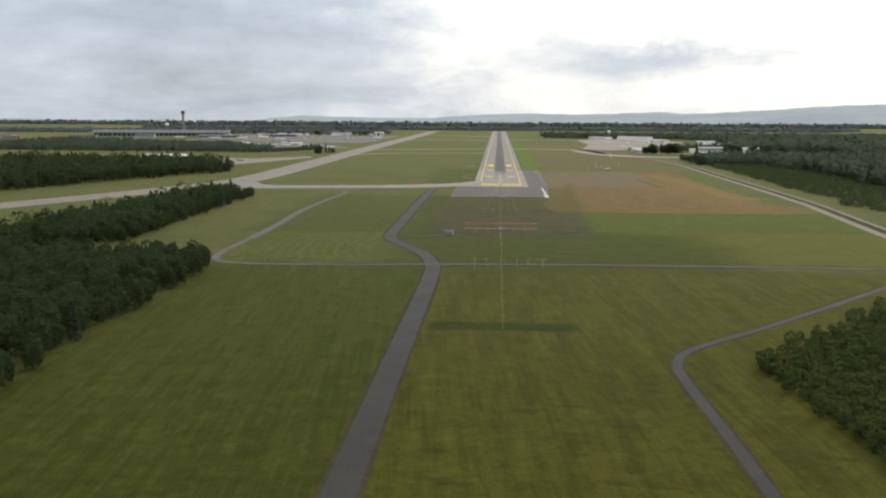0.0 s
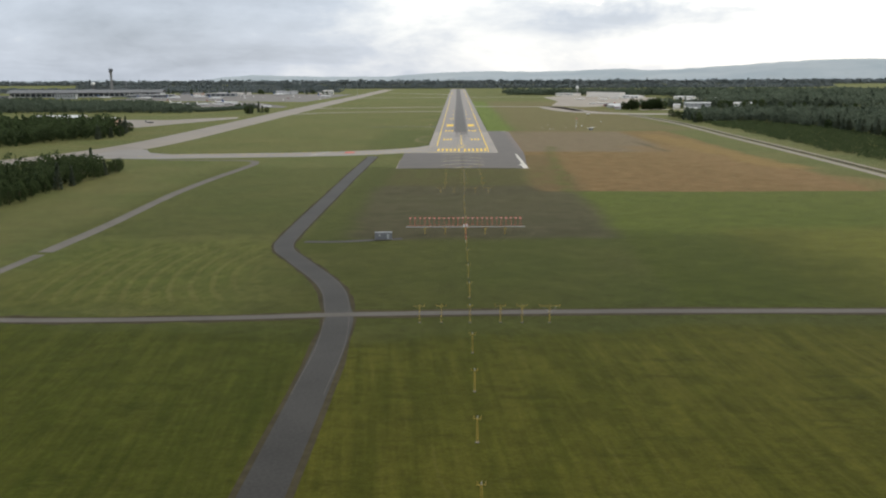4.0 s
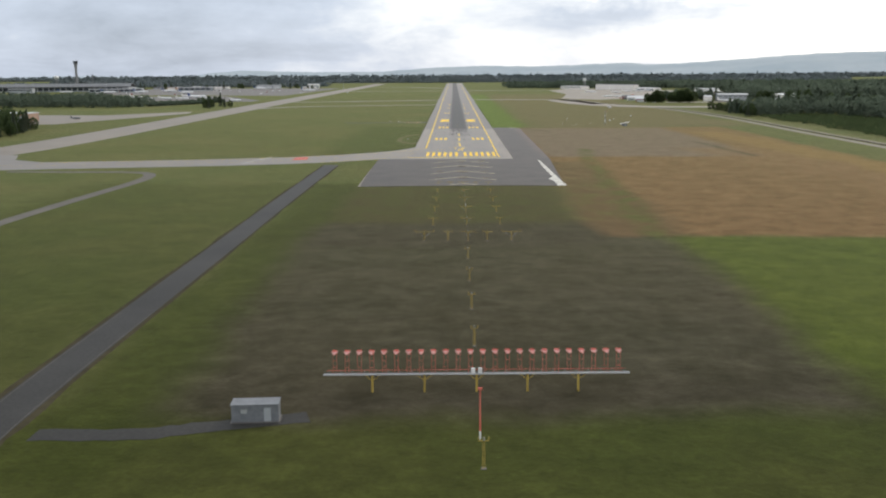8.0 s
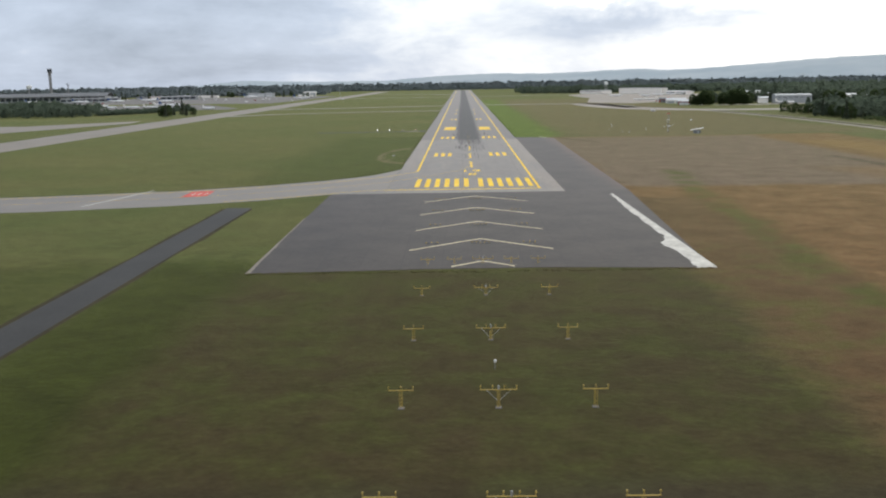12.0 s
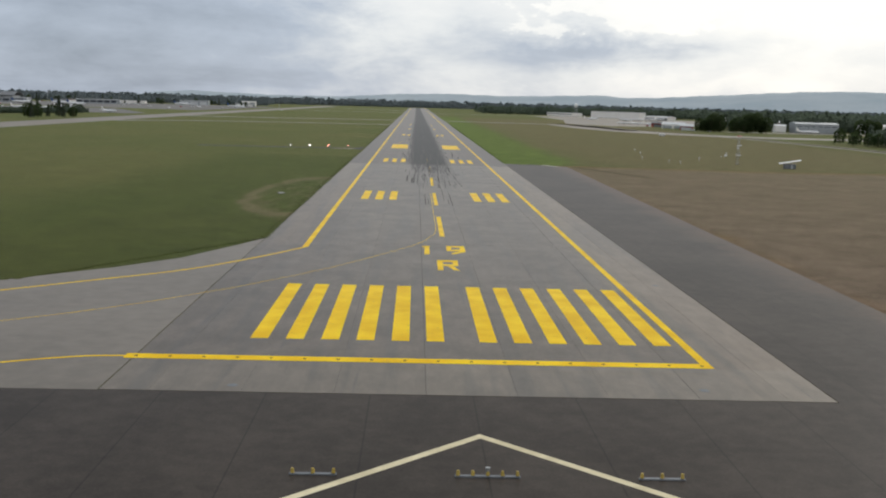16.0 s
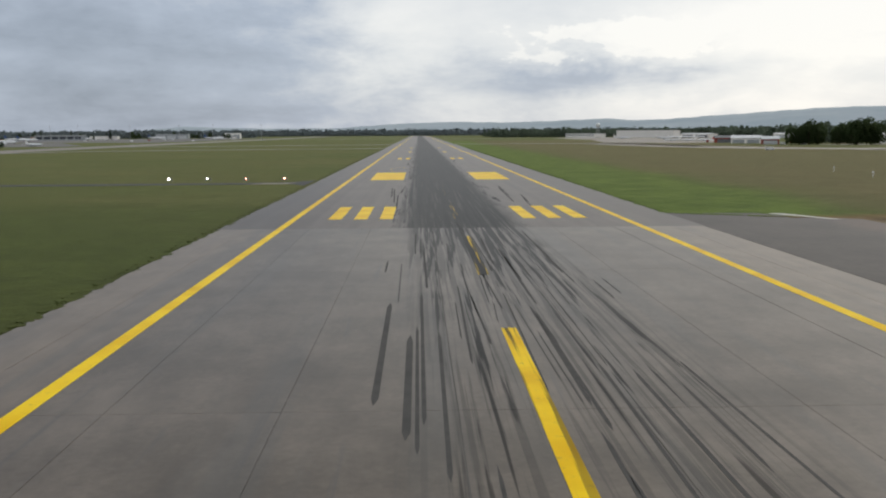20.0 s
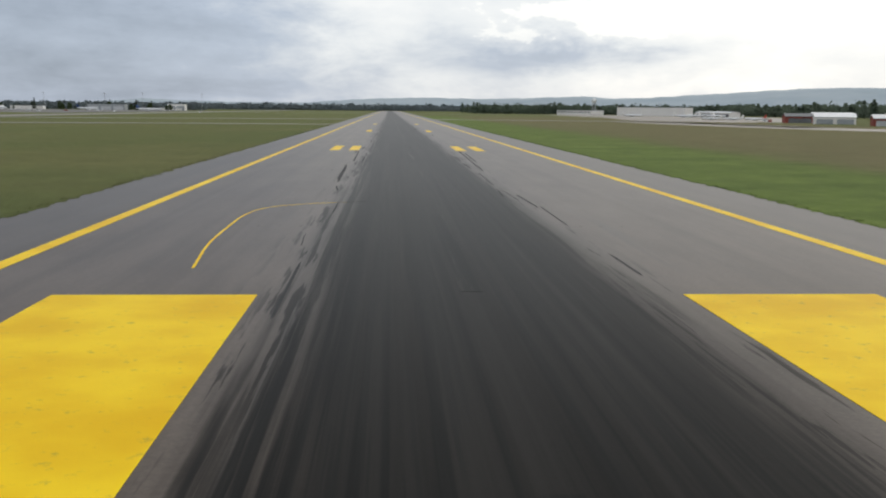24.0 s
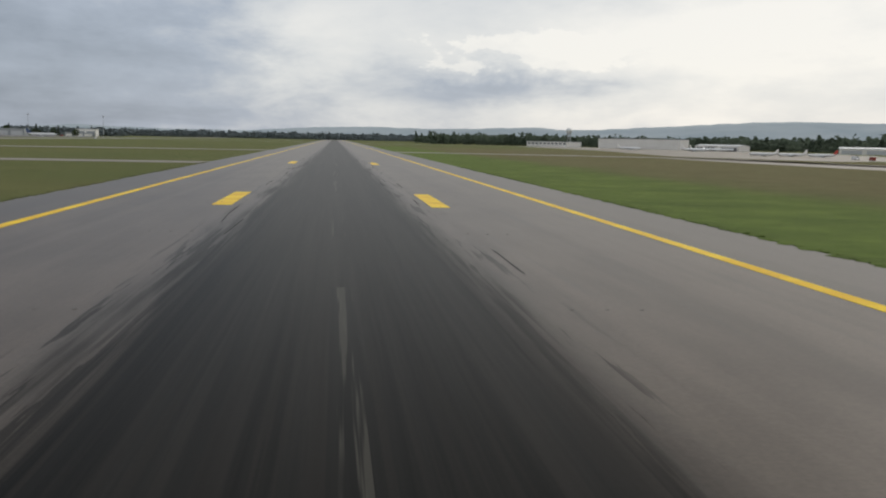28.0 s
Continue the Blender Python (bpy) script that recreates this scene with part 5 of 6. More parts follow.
for k in range(16):
    plant("spruce" if rnd.random() < 0.5 else "broad", -362 - 1.8 * abs(k - 5) + rnd.uniform(-4, 4), 165 + 9 * k, rnd.uniform(0.8, 1.15), rnd)
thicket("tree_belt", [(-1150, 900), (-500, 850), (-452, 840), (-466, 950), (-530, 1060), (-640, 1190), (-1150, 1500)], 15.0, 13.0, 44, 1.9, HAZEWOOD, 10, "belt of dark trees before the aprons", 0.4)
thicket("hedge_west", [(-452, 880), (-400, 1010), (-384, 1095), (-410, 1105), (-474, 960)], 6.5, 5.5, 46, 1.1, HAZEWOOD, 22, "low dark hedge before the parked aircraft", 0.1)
for k in range(5):
    plant("broad", -432 + 9 * k, 1092 + rnd.uniform(-6, 6), rnd.uniform(0.75, 1.0), rnd)
for k in range(9):
    plant("broad" if rnd.random() < 0.6 else "spruce", -322 - rnd.uniform(0, 45), 800 + rnd.uniform(0, 70), rnd.uniform(0.85, 1.25), rnd)
# eastern shrubs and woods
edge = [(160, -664), (120, -716), (84, -765), (77, -784), (80, -818), (83, -868), (86, -960)]
for k in range(44):
    q = curve_points(edge, 8)[min(k, 47)]
    plant("shrub", q.x + rnd.uniform(0, 6), q.y + rnd.uniform(-3, 3), rnd.uniform(0.7, 1.15), rnd)
thicket("shrubs_east", [(165, -668), (126, -716), (88, -765), (81, -784), (83, -818), (88, -900), (92, -940), (170, -940), (215, -780), (265, -640), (240, -600)], 3.4, 3.4, 54, 0.5, SHRUB, 12, "dense low green shrubs and young trees", 0.1)
for k in range(40):
    y = -360 + 18.5 * k
    plant("spruce" if rnd.random() < 0.45 else "broad", 416 + 14 * max(0, min(1, y / 350)) + rnd.uniform(-6, 6), y, rnd.uniform(0.85, 1.25), rnd)
for k in range(16):
    t = k / 15
    plant("broad" if rnd.random() < 0.7 else "spruce", 310 + 12 * math.sin(t * 3) + rnd.uniform(-7, 7), 475 + 175 * t, rnd.uniform(0.8, 1.15), rnd)
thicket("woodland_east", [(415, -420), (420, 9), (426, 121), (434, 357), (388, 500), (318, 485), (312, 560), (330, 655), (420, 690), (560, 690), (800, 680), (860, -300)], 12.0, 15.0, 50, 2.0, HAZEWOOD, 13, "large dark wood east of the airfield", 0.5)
thicket("shrubs_ditch", [(300, -330), (306, -170), (312, 60), (314, 225), (318, 443), (316, 480), (384, 495), (428, 355), (420, 120), (412, 10), (408, -330)], 8.5, 3.2, 40, 0.75, WOOD, 24, "low green bushes between the ditch and the wood", 0.05)
for x, y, n, spread, size in ((304, 950, 10, 12, 1.55), (342, 945, 14, 20, 1.6), (478, 955, 8, 12, 1.45), (540, 960, 9, 40, 1.35), (640, 880, 8, 60, 1.2)):
    for k in range(n):
        plant("broad", x + rnd.uniform(-1, 1) * spread, y + rnd.uniform(-1, 1) * spread * 0.5, size * rnd.uniform(0.8, 1.1), rnd, "tall dark tree standing among airfield buildings")
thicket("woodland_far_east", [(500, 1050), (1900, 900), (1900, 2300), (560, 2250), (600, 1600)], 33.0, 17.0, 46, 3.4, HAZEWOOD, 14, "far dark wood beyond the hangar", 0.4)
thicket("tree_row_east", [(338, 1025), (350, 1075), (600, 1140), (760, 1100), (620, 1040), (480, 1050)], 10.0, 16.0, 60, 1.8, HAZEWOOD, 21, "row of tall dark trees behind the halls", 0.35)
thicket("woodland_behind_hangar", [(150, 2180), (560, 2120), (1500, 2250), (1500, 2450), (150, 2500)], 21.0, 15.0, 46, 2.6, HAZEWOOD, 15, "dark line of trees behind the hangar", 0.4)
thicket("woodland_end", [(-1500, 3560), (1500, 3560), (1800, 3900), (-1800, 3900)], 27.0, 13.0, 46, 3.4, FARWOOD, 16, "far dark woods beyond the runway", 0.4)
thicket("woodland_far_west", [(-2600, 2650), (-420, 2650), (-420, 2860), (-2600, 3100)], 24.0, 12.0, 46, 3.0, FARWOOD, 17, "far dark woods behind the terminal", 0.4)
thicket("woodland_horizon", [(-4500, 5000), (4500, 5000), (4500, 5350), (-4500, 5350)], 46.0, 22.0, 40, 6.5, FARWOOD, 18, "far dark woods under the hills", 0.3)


# ---- buildings ----
def windows(wall, x0, x1, y, z, n, w, h, rz=0.0):
    for k in range(n):
        x = x0 + (x1 - x0) * (k + 0.5) / n
        win = part("window", Shape().box(x, y, z, w, 0.12, h), GLASS, wall)
        part("sill", Shape().box(x, y - 0.08, z - 0.12, w + 0.2, 0.2, 0.12), ROOFD, win)


def hall(name, x, y, w, d, h, rz, wall_mat, roof_mat, label, category="building", pitch=0.0, doors=0, glass=0, door_mat=None):
    """A hall whose front looks along -y before it is turned; pitch: rise of the gable."""
    ob = thing(name, x, y, 0, rz, label, category)
    body = part("wall", Shape().box(0, 0, -0.3, w, d, h + 0.3), wall_mat, ob)
    if pitch > 0:
        for side in (-1, 1):
            r = Shape()
            a, b = side * (d / 2 + 0.6), 0.0
            r.loft([[(-w / 2 - 0.5, a, h - 0.1), (-w / 2 - 0.5, b, h + pitch), (-w / 2 - 0.5, b, h + pitch + 0.35), (-w / 2 - 0.5, a, h + 0.25)],
                    [(w / 2 + 0.5, a, h - 0.1), (w / 2 + 0.5, b, h + pitch), (w / 2 + 0.5, b, h + pitch + 0.35), (w / 2 + 0.5, a, h + 0.25)]])
            part("roof", r, roof_mat, ob)
        for side in (-1, 1):
            part("gable", Shape().loft([[(side * q, -d / 2, h), (side * q, d / 2, h), (side * q, 0, h + pitch)] for q in (w / 2, w / 2 - 0.3)]), wall_mat, ob)
    else:
        part("roof", Shape().box(0, 0, h, w + 0.8, d + 0.8, 0.7), roof_mat, ob)
    for k in range(doors):
        cx = -w / 2 + w * (k + 0.5) / doors
        dw = w / doors * 0.8
        door = part("door", Shape().box(cx, -d / 2 - 0.12, 0.0, dw, 0.25, h * 0.72), door_mat or roof_mat, ob)
        for j in range(4):
            part("door_leaf", Shape().box(cx - dw * 0.375 + dw * 0.25 * j, -d / 2 - 0.3, 0.05, dw * 0.235, 0.12, h * 0.69), door_mat or roof_mat, door)
    if glass:
        windows(body, -w / 2 + 1, w / 2 - 1, -d / 2 - 0.06, h * 0.55, glass, w / glass * 0.6, h * 0.22)
    return ob


# east side
face = math.degrees(math.atan2(1881 - 1993, 436 - 360))
hall("hangar", 398 + 7.5, 1937 + 5, 136, 18, 13, face, WALLW, ROOFD, "long white hangar with a dark flat roof", "hangar", 0, 5, 0, WALLW)
hall("workshop", 318, 2085, 80, 30, 7, face, WALLW, ROOFL, "low white workshop beside the long hangar", "building", 0, 0, 10)
hall("annexe", 455, 1790, 60, 22, 6, face, WALLW, ROOFL, "low white annexe by the apron", "building", 1.5, 2, 0, ROOFD)
hall("shed", 297, 1075, 26, 18, 4.6, -20, WALLW, ROOFL, "small white shed with a pale gabled roof", "shed", 2.4, 2, 0, WALLG)
hall("barn", 293, 1125, 20, 12, 4.6, -10, WALLR, ROOFD, "small red boarded barn with a dark roof", "barn", 2.0, 1, 2)
hall("barn", 289, 990, 14, 10, 4.4, -15, WALLR, ROOFL, "red boarded barn with a pale roof", "barn", 2.2, 1, 3)
hall("store_hall", 436, 1008, 46, 30, 10, -8, WALLG, WALLG, "large grey sheet-clad hall among trees", "hall", 1.6, 3, 6, WALLG)
hall("shed", 400, 1015, 12, 14, 7, -8, WALLW, ROOFL, "tall white shed beside the grey hall", "shed", 1.4, 1, 0, WALLW)
hall("store_hall", 520, 1030, 42, 26, 9, -8, WALLW, ROOFL, "pale sheet-clad hall among trees", "hall", 1.6, 2, 4)
hall("cottage", 372, 1040, 18, 10, 3.4, -12, WALLB, ROOFD, "low brown cottage by the taxiway", "house", 2.4, 0, 4)
hall("cottage", 352, 1090, 14, 9, 3.2, 15, WALLR, ROOFD, "low red cottage by the taxiway", "house", 2.2, 0, 3)
for k, (x, y, w) in enumerate(((610, 1500, 60), (560, 1660, 50), (520, 1400, 40))):
    hall("shed", x, y, w, 20, 6, -40 + 10 * k, (WALLG, WALLW, WALLB)[k], ROOFL, "low pale shed on the far apron edge", "shed", 1.5, 2, 0)

radome = thing("radome", 347, 2113, 0, 0, "white radar dome on a lattice tower above trees", "radome")
legs = Shape()
for a in range(4):
    q = math.pi / 4 + a * math.pi / 2
    legs.rod((4 * math.cos(q), 4 * math.sin(q), -0.3), (2.5 * math.cos(q), 2.5 * math.sin(q), 20), 0.35, 0.3, 6)
    w = q + math.pi / 2
    for k in range(4):
        legs.rod((3.6 * math.cos(q), 3.6 * math.sin(q), 5 * k), (3.2 * math.cos(w), 3.2 * math.sin(w), 5 * k + 5), 0.14, 0.14, 4)
part("legs", legs, STEEL, radome)
ball = [[(4.6 * math.sin(p) * math.cos(a), 4.6 * math.sin(p) * math.sin(a), 23.6 - 4.6 * math.cos(p)) for a in [2 * math.pi * i / 16 for i in range(16)]] for p in [0.5 + 2.6 * j / 9 for j in range(10)]]
part("dome", Shape().loft(ball), RIGWHITE, radome, "white round dome", smooth=True)
part("deck", Shape().rod((0, 0, 19.2), (0, 0, 19.8), 4.2, 4.2, 12), STEEL, radome)

# west side: tower, terminal, hangars
tower = thing("control_tower", -1065, 2238, 0, 0, "tall slender concrete control tower with a wide glazed cab", "control tower")
prof = [(5.0, -0.3), (4.0, 20), (3.6, 45), (3.7, 62), (4.6, 67), (5.8, 70)]
part("shaft", Shape().loft([[(r * math.cos(2 * math.pi * i / 12), r * math.sin(2 * math.pi * i / 12), z) for i in range(12)] for r, z in prof]), TOWERC, tower)
tower.scale = (1.0, 1.0, 1.07)
part("gallery", Shape().rod((0, 0, 70), (0, 0, 71.2), 6.9, 6.9, 16), TOWERC, tower)
part("cab_glass", Shape().rod((0, 0, 71.2), (0, 0, 75.6), 5.4, 6.3, 16), GLASS, tower)
part("cab_roof", Shape().rod((0, 0, 75.6), (0, 0, 77.2), 6.8, 6.2, 16), ROOFD, tower)
part("aerial", Shape().rod((2, 0, 77), (2, 0, 84), 0.25, 0.1, 6), STEEL, tower)
part("aerial", Shape().rod((-3, 1, 77), (-3, 1, 81), 0.2, 0.1, 6), STEEL, tower)

water = thing("water_tower", -1122, 2238, 0, 0, "white domed water tower beyond the terminal", "water tower")
part("stem", Shape().rod((0, 0, -0.3), (0, 0, 33), 2.2, 1.8, 10), TOWERC, water)
part("tank", Shape().loft([[(q * 7.0 * math.cos(2 * math.pi * i / 14), q * 7.0 * math.sin(2 * math.pi * i / 14), z) for i in range(14)] for q, z in ((0.25, 32), (0.8, 34), (1.0, 37), (0.85, 40), (0.4, 42), (0.05, 42.6))]), RIGWHITE, water, "white rounded tank", smooth=True)
mast2 = thing("radar_mast", -1020, 2238, 0, 0, "dark lattice radar mast beyond the terminal", "mast")
part("shaft", Shape().rod((0, 0, -0.3), (0, 0, 40), 1.6, 1.3, 6), TOWERC, mast2)
part("platform", Shape().box(0, 0, 40, 7, 5, 1.2), TOWERC, mast2)
part("radar_bar", Shape().box(-1, 0, 42.5, 7, 1.2, 2.0), ROOFD, mast2)
part("bearing", Shape().rod((0, 0, 41.2), (0, 0, 42.5), 0.8, 0.8, 8), ROOFD, mast2)

terminal = thing("terminal", -1080, 2080, 0, 8, "long dark terminal building with a shallow curved roof", "terminal")
part("wall", Shape().box(0, 0, -0.3, 420, 70, 13), WALLG, terminal)
for k in range(28):
    part("window", Shape().box(-203 + 14.5 * k, -35.1, 3, 11.5, 0.3, 8), GLASS, terminal)
arch = []
for sx in (-216, 216):
    ring = [(sx, -44 + 88 * i / 10, 12.6 + 7.5 * math.sin(math.pi * i / 10)) for i in range(11)]
    arch.append(ring + [(p[0], p[1], p[2] + 0.9) for p in reversed(ring)])
part("roof", Shape().loft(arch), ROOFD, terminal)
for k, (x, y, w) in enumerate(((-860, 1960, 130), (-700, 2120, 90))):
    pier = thing("pier", x, y, 0, 12 + 6 * k, "long low glazed pier of the terminal", "pier", "piers")
    part("wall", Shape().box(0, 0, -0.3, w, 20, 9), WALLG, pier)
    part("roof", Shape().box(0, 0, 8.7, w + 3, 24, 1.0), ROOFL, pier)
    for j in range(int(w / 14)):
        part("window", Shape().box(-w / 2 + 7 + 14 * j, -10.1, 2.5, 11, 0.25, 4.5), GLASS, pier)
hall("hangar", -556, 2420, 70, 40, 10, 6, WALLG, ROOFL, "pale grey hangar on the far western apron", "hangar", 0, 3, 0, ROOFL)
hall("hangar", -425, 2440, 34, 40, 12, 6, WALLW, ROOFL, "white hangar on the far western apron", "hangar", 0, 2, 0, WALLG)
row = random.Random(31)
x = -960.0
while x < -455:
    w = row.uniform(22, 70)
    if abs(x + w / 2 + 556) > 60 + w / 2:
        hall("cargo_hall" if w > 45 else "shed", x + w / 2, 2400 + row.uniform(-60, 70), w, row.uniform(18, 34), row.uniform(4.5, 9.5), row.uniform(-4, 12), row.choice((WALLG, WALLW, WALLB, TOWERC)), row.choice((ROOFD, ROOFL, ROOFD)),
             "low flat-roofed building behind the western apron", "building", row.choice((0, 0, 1.8)), int(w / 14), 0, row.choice((WALLG, ROOFD, WALLW)))
    x += w + row.uniform(6, 40)
for k in range(34):
    plant("broad" if row.random() < 0.75 else "spruce", -1000 + 18 * k + row.uniform(-9, 9), 2340 + row.uniform(-40, 190), row.uniform(0.8, 1.45), row, "dark tree standing among airport buildings")
for k in range(9):
    x, y = -1500 + 150 * k + rnd.uniform(-30, 30), 1650 + rnd.uniform(-120, 260)
    if x < -900:
        hall("office_block", x, y, rnd.uniform(50, 100), 26, rnd.uniform(8, 15), rnd.uniform(-10, 15), (WALLG, WALLB, TOWERC)[k % 3], ROOFD, "low dark office block near the terminal", "building", 0, 0, 8)

barrel = thing("hangar", -548, 530, 0, 4, "white barrel-roofed hangar behind trees", "hangar")
part("wall", Shape().box(0, 0, -0.3, 62, 42, 6.3), WALLW, barrel)
rings = []
for sx in (-32, 32):
    r = [(sx, -22 + 44 * i / 10, 5.9 + 4.0 * math.sin(math.pi * i / 10)) for i in range(11)]
    rings.append(r + [(p[0], p[1], p[2] + 0.4) for p in reversed(r)])
part("roof", Shape().loft(rings), ROOFL, barrel)
for side in (-1, 1):
    part("gable", Shape().loft([[(side * 31.5, -21 + 42 * i / 10, 5.9) for i in range(11)], [(side * 31.5, -21 + 42 * i / 10, 6.0 + 3.8 * math.sin(math.pi * i / 10)) for i in range(11)]], closed=False), WALLW, barrel)
for j in range(4):
    part("door_leaf", Shape().box(-15 + 10 * j, -21.2, 0, 9.6, 0.3, 5.2), WALLG, barrel)
hall("hangar", -470, 462, 46, 34, 8.4, 2, WALLB, ROOFL, "brown brick hangar with a pale flat roof", "hangar", 0.0, 2, 0, WALLG)
hall("fuel_store", -620, 450, 40, 20, 6, 0, WALLW, ROOFL, "low white store behind trees", "building", 1.2, 1, 3)


# ---- aircraft and vehicles ----
def aircraft(length, name="parked_airliner", label="white parked airliner with a blue tail on the apron", tail=BLUE, skin=PLANE):
    ob = thing(name, 0, 0, 0, 0, label, "aircraft", "parked aircraft")
    L, r = length, length * 0.052
    z = r * 1.55
    prof = [(-0.5, 0.06, 0.5), (-0.48, 0.35, 0.12), (-0.44, 0.7, 0.03), (-0.38, 0.95, 0.0), (-0.3, 1.0, 0.0), (0.15, 1.0, 0.0), (0.3, 0.85, 0.12), (0.42, 0.45, 0.45), (0.5, 0.12, 0.72)]
    rings = [[(k * r * math.cos(a), L * t, z + lift * r + k * r * math.sin(a)) for a in [2 * math.pi * i / 12 for i in range(12)]] for t, k, lift in prof]
    body = part("fuselage", Shape().loft(rings), skin, ob, smooth=True)
    part("cockpit_glass", Shape().box(0, -L * 0.455, z + r * 0.35, r * 1.1, L * 0.02, r * 0.25), GLASS, body)
    for side in (-1, 1):
        wing = Shape().loft([[(side * r * 0.6, -L * 0.08, z - r * 0.5), (side * r * 0.6, L * 0.1, z - r * 0.5), (side * r * 0.6, L * 0.1, z - r * 0.2), (side * r * 0.6, -L * 0.08, z - r * 0.2)],
                             [(side * L * 0.46, L * 0.12, z + r * 0.25), (side * L * 0.46, L * 0.17, z + r * 0.25), (side * L * 0.46, L * 0.17, z + r * 0.32), (side * L * 0.46, L * 0.12, z + r * 0.32)]])
        part("wing", wing, skin, ob)
        part("engine", Shape().rod((side * L * 0.16, -L * 0.1, z - r * 0.75), (side * L * 0.16, L * 0.02, z - r * 0.7), r * 0.5, r * 0.36, 10), WALLG, ob)
        part("tailplane", Shape().loft([[(side * r * 0.2, L * 0.4, z + r * 0.6), (side * r * 0.2, L * 0.48, z + r * 0.6), (side * r * 0.2, L * 0.48, z + r * 0.75), (side * r * 0.2, L * 0.4, z + r * 0.75)],
                                        [(side * L * 0.17, L * 0.46, z + r * 0.9), (side * L * 0.17, L * 0.5, z + r * 0.9), (side * L * 0.17, L * 0.5, z + r * 0.96), (side * L * 0.17, L * 0.46, z + r * 0.96)]]), skin, ob)
        part("wheel", Shape().rod((side * r * 1.4, L * 0.04, r * 0.24), (side * r * 1.1, L * 0.04, r * 0.24), r * 0.27, r * 0.27, 10), TYRE, ob)
        part("gear_leg", Shape().rod((side * r * 1.2, L * 0.04, r * 0.3), (side * r * 1.2, L * 0.04, z - r * 0.4), r * 0.09, r * 0.09, 6), STEEL, ob)
    part("fin", Shape().loft([[(-r * 0.1, L * 0.34, z + r * 0.8), (r * 0.1, L * 0.34, z + r * 0.8), (r * 0.1, L * 0.48, z + r * 0.8), (-r * 0.1, L * 0.48, z + r * 0.8)],
                              [(-r * 0.05, L * 0.45, z + r * 3.6), (r * 0.05, L * 0.45, z + r * 3.6), (r * 0.05, L * 0.51, z + r * 3.6), (-r * 0.05, L * 0.51, z + r * 3.6)]]), tail, ob)
    part("wheel", Shape().rod((-r * 0.15, -L * 0.4, r * 0.2), (r * 0.15, -L * 0.4, r * 0.2), r * 0.22, r * 0.22, 10), TYRE, ob)
    part("gear_leg", Shape().rod((0, -L * 0.4, r * 0.2), (0, -L * 0.4, z - r * 0.6), r * 0.08, r * 0.08, 6), STEEL, ob)
    return ob


big = aircraft(38)
big.matrix_world = spot(-857, 1890, 0, 100)
for x, y, a in ((-780, 1900, 95), (-735, 1990, 110), (-640, 1800, 80), (-380, 2010, 95), (-505, 1372, 90), (-700, 2250, 60), (-980, 1930, 100), (-560, 2300, 95)):
    copy_thing(big, spot(x, y, 0, a))
row_plane = aircraft(19, "parked_aircraft", "small white parked aircraft in a row on the eastern apron", WALLW)
row_plane.matrix_world = spot(284, 1292, 0, 250)
copy_thing(row_plane, spot(301, 1286, 0, 244))
red_tail = aircraft(19, "parked_aircraft", "small white parked aircraft with a red tail", RED)
red_tail.matrix_world = spot(319, 1280, 0, 252)
small = aircraft(25, "parked_aircraft", "small white parked aircraft on the apron", WALLW)
small.matrix_world = spot(-548, 1300, 0, 100)
for x, y, a in ((-584, 1304, 80), (-512, 1290, 95), (-470, 1280, 70), (-548, 1463, 110), (-640, 1420, 90), (-382, 1150, 60), (-620, 1320, 85), (425, 1740, 70), (452, 1765, 95), (390, 1690, 100), (418, 978, 85), (350, 1600, 60), (300, 1650, 80)):
    copy_thing(small, spot(x, y, 0, a))
grey = aircraft(16, "parked_aircraft", "small dark grey parked aircraft on the apron", DARKBOX, DARKBOX)
grey.matrix_world = spot(-420, 510, 0, 60)


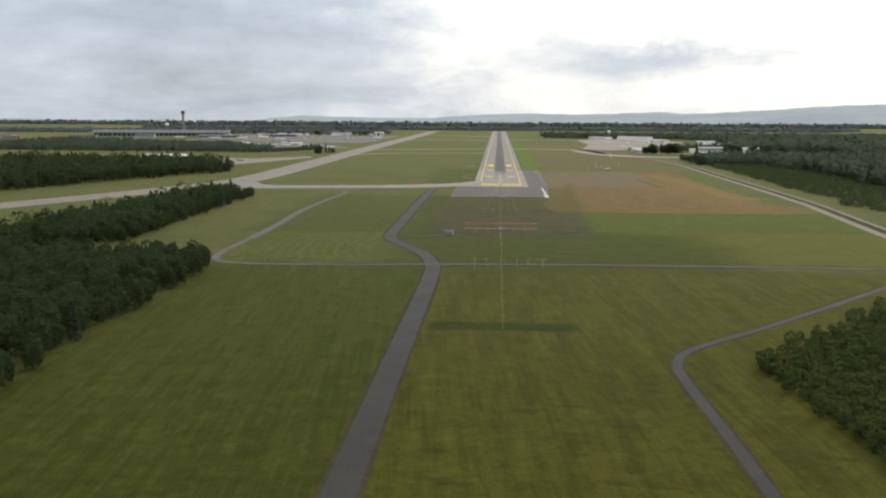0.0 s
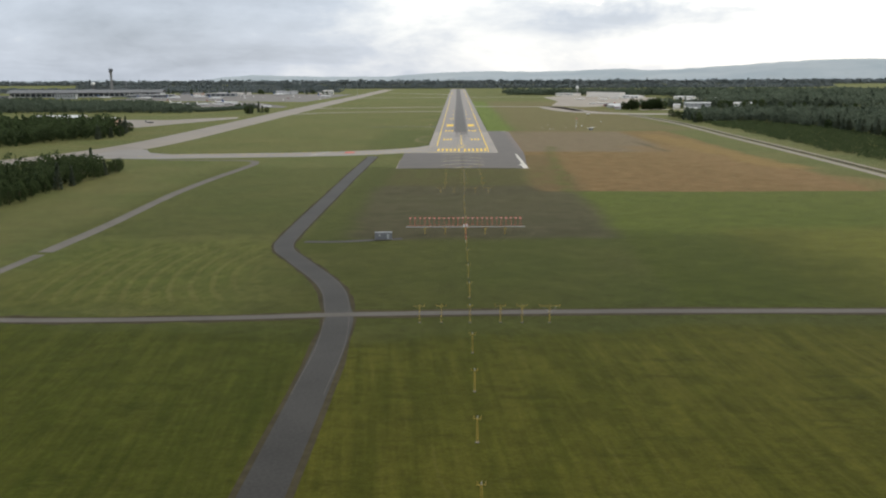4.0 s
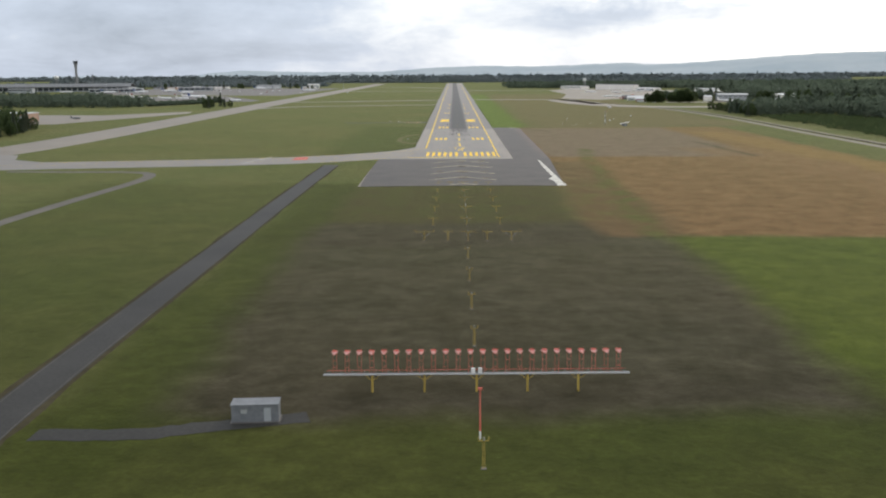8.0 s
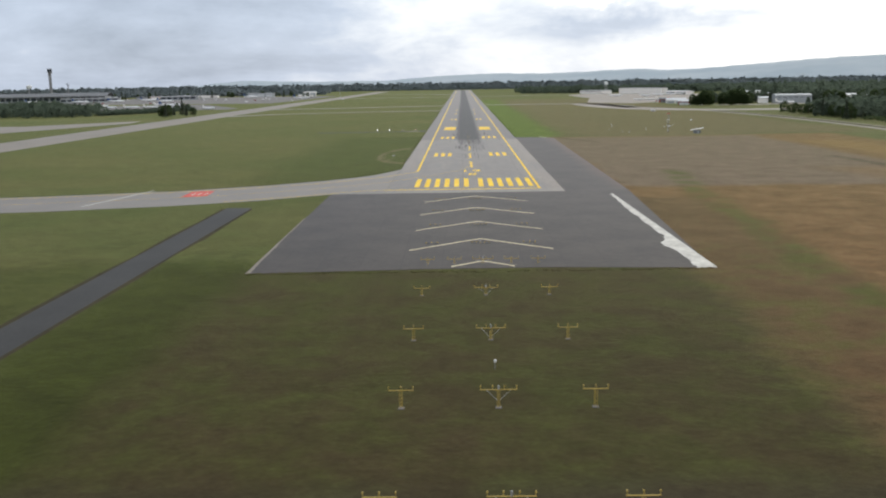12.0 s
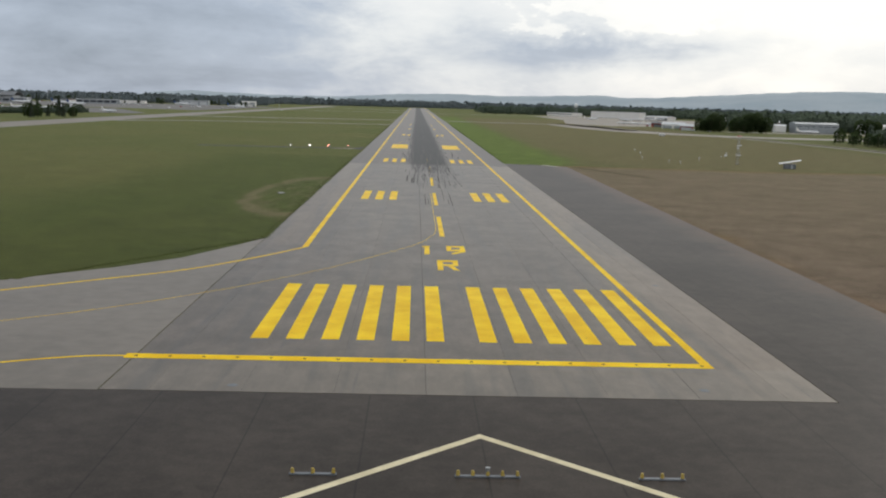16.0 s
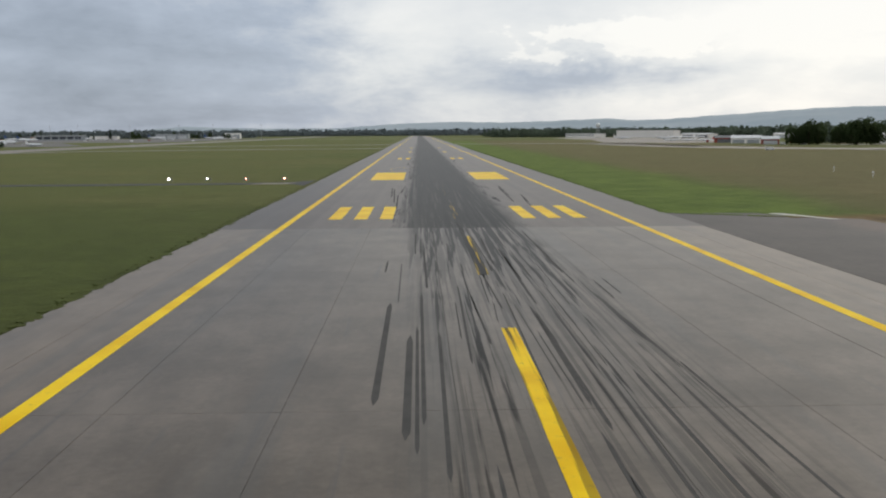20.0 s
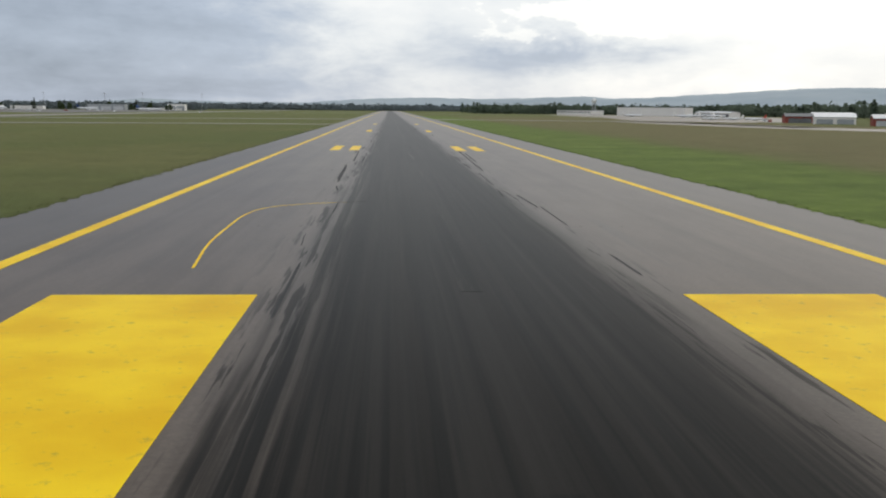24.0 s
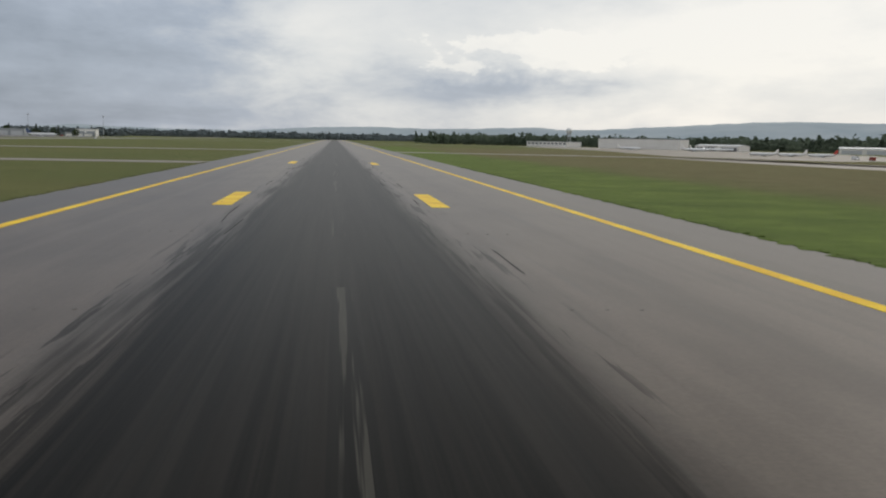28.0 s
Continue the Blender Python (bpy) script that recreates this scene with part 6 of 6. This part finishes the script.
def van(x, y, rz, mat, label):
    ob = thing("van", x, y, 0, rz, label, "van", "vans")
    part("body", Shape().loft([[(-0.95, 2.4, 0.4), (0.95, 2.4, 0.4), (0.95, 2.4, 2.1), (-0.95, 2.4, 2.1)], [(-0.95, -1.2, 0.4), (0.95, -1.2, 0.4), (0.95, -1.2, 2.1), (-0.95, -1.2, 2.1)],
                               [(-0.95, -1.9, 0.4), (0.95, -1.9, 0.4), (0.9, -1.9, 1.2), (-0.9, -1.9, 1.2)], [(-0.9, -2.5, 0.4), (0.9, -2.5, 0.4), (0.85, -2.5, 0.95), (-0.85, -2.5, 0.95)]]), mat, ob)
    part("windscreen", Shape().face((-0.85, -1.86, 1.28), (0.85, -1.86, 1.28), (0.85, -1.3, 2.02), (-0.85, -1.3, 2.02)), GLASS, ob)
    for sx in (-0.9, 0.9):
        for sy in (-1.6, 1.5):
            part("wheel", Shape().rod((sx - 0.1, sy, 0.34), (sx + 0.1, sy, 0.34), 0.35, 0.35, 10), TYRE, ob)


for x, y, a, m, w in ((302, 950, 70, PLANE, "white van parked by the shed"), (290, 962, 80, PLANE, "white van parked by the shed"), (330, 1150, 20, WALLR, "red van parked by the shed"), (365, 1120, 75, PLANE, "white van parked by the barns"),
                      (-250, 1740, 0, PLANE, "white van on the western apron"), (203, 748, 80, PLANE, "white van on the eastern taxiway")):
    van(x, y, a, m, w)

vans = [o for o in scene.objects if o.name.startswith("van") and not o.parent]
rnd = random.Random(77)
for k in range(26):
    tagged(copy_thing(vans[0 if k % 4 else 2], spot(rnd.uniform(-900, -345), rnd.uniform(1620, 2320), 0, rnd.uniform(0, 360))), "white van on the western apron" if k % 4 else "red van on the western apron")
for k in range(10):
    tagged(copy_thing(vans[0 if k % 3 else 2], spot(285 + 9 * k + rnd.uniform(-3, 3), 1168 + rnd.uniform(-12, 40), 0, rnd.uniform(0, 360))), "white van parked near the barns" if k % 3 else "red van parked near the barns")

# far lamp masts over the western apron
first = None
for k in range(14):
    x, y = -1250 + 75 * k, 1850 + 40 * (k % 3)
    if first is None:
        first = thing("light_mast", x, y, 0, 0, "tall thin floodlight mast over the apron", "light mast", "light masts")
        part("pole", Shape().rod((0, 0, -0.3), (0, 0, 26), 0.35, 0.2, 6), STEEL, first)
        part("lamp_head", Shape().box(0, 0, 25.6, 3.2, 1.0, 0.6), STEEL, first)
    else:
        copy_thing(first, spot(x, y))
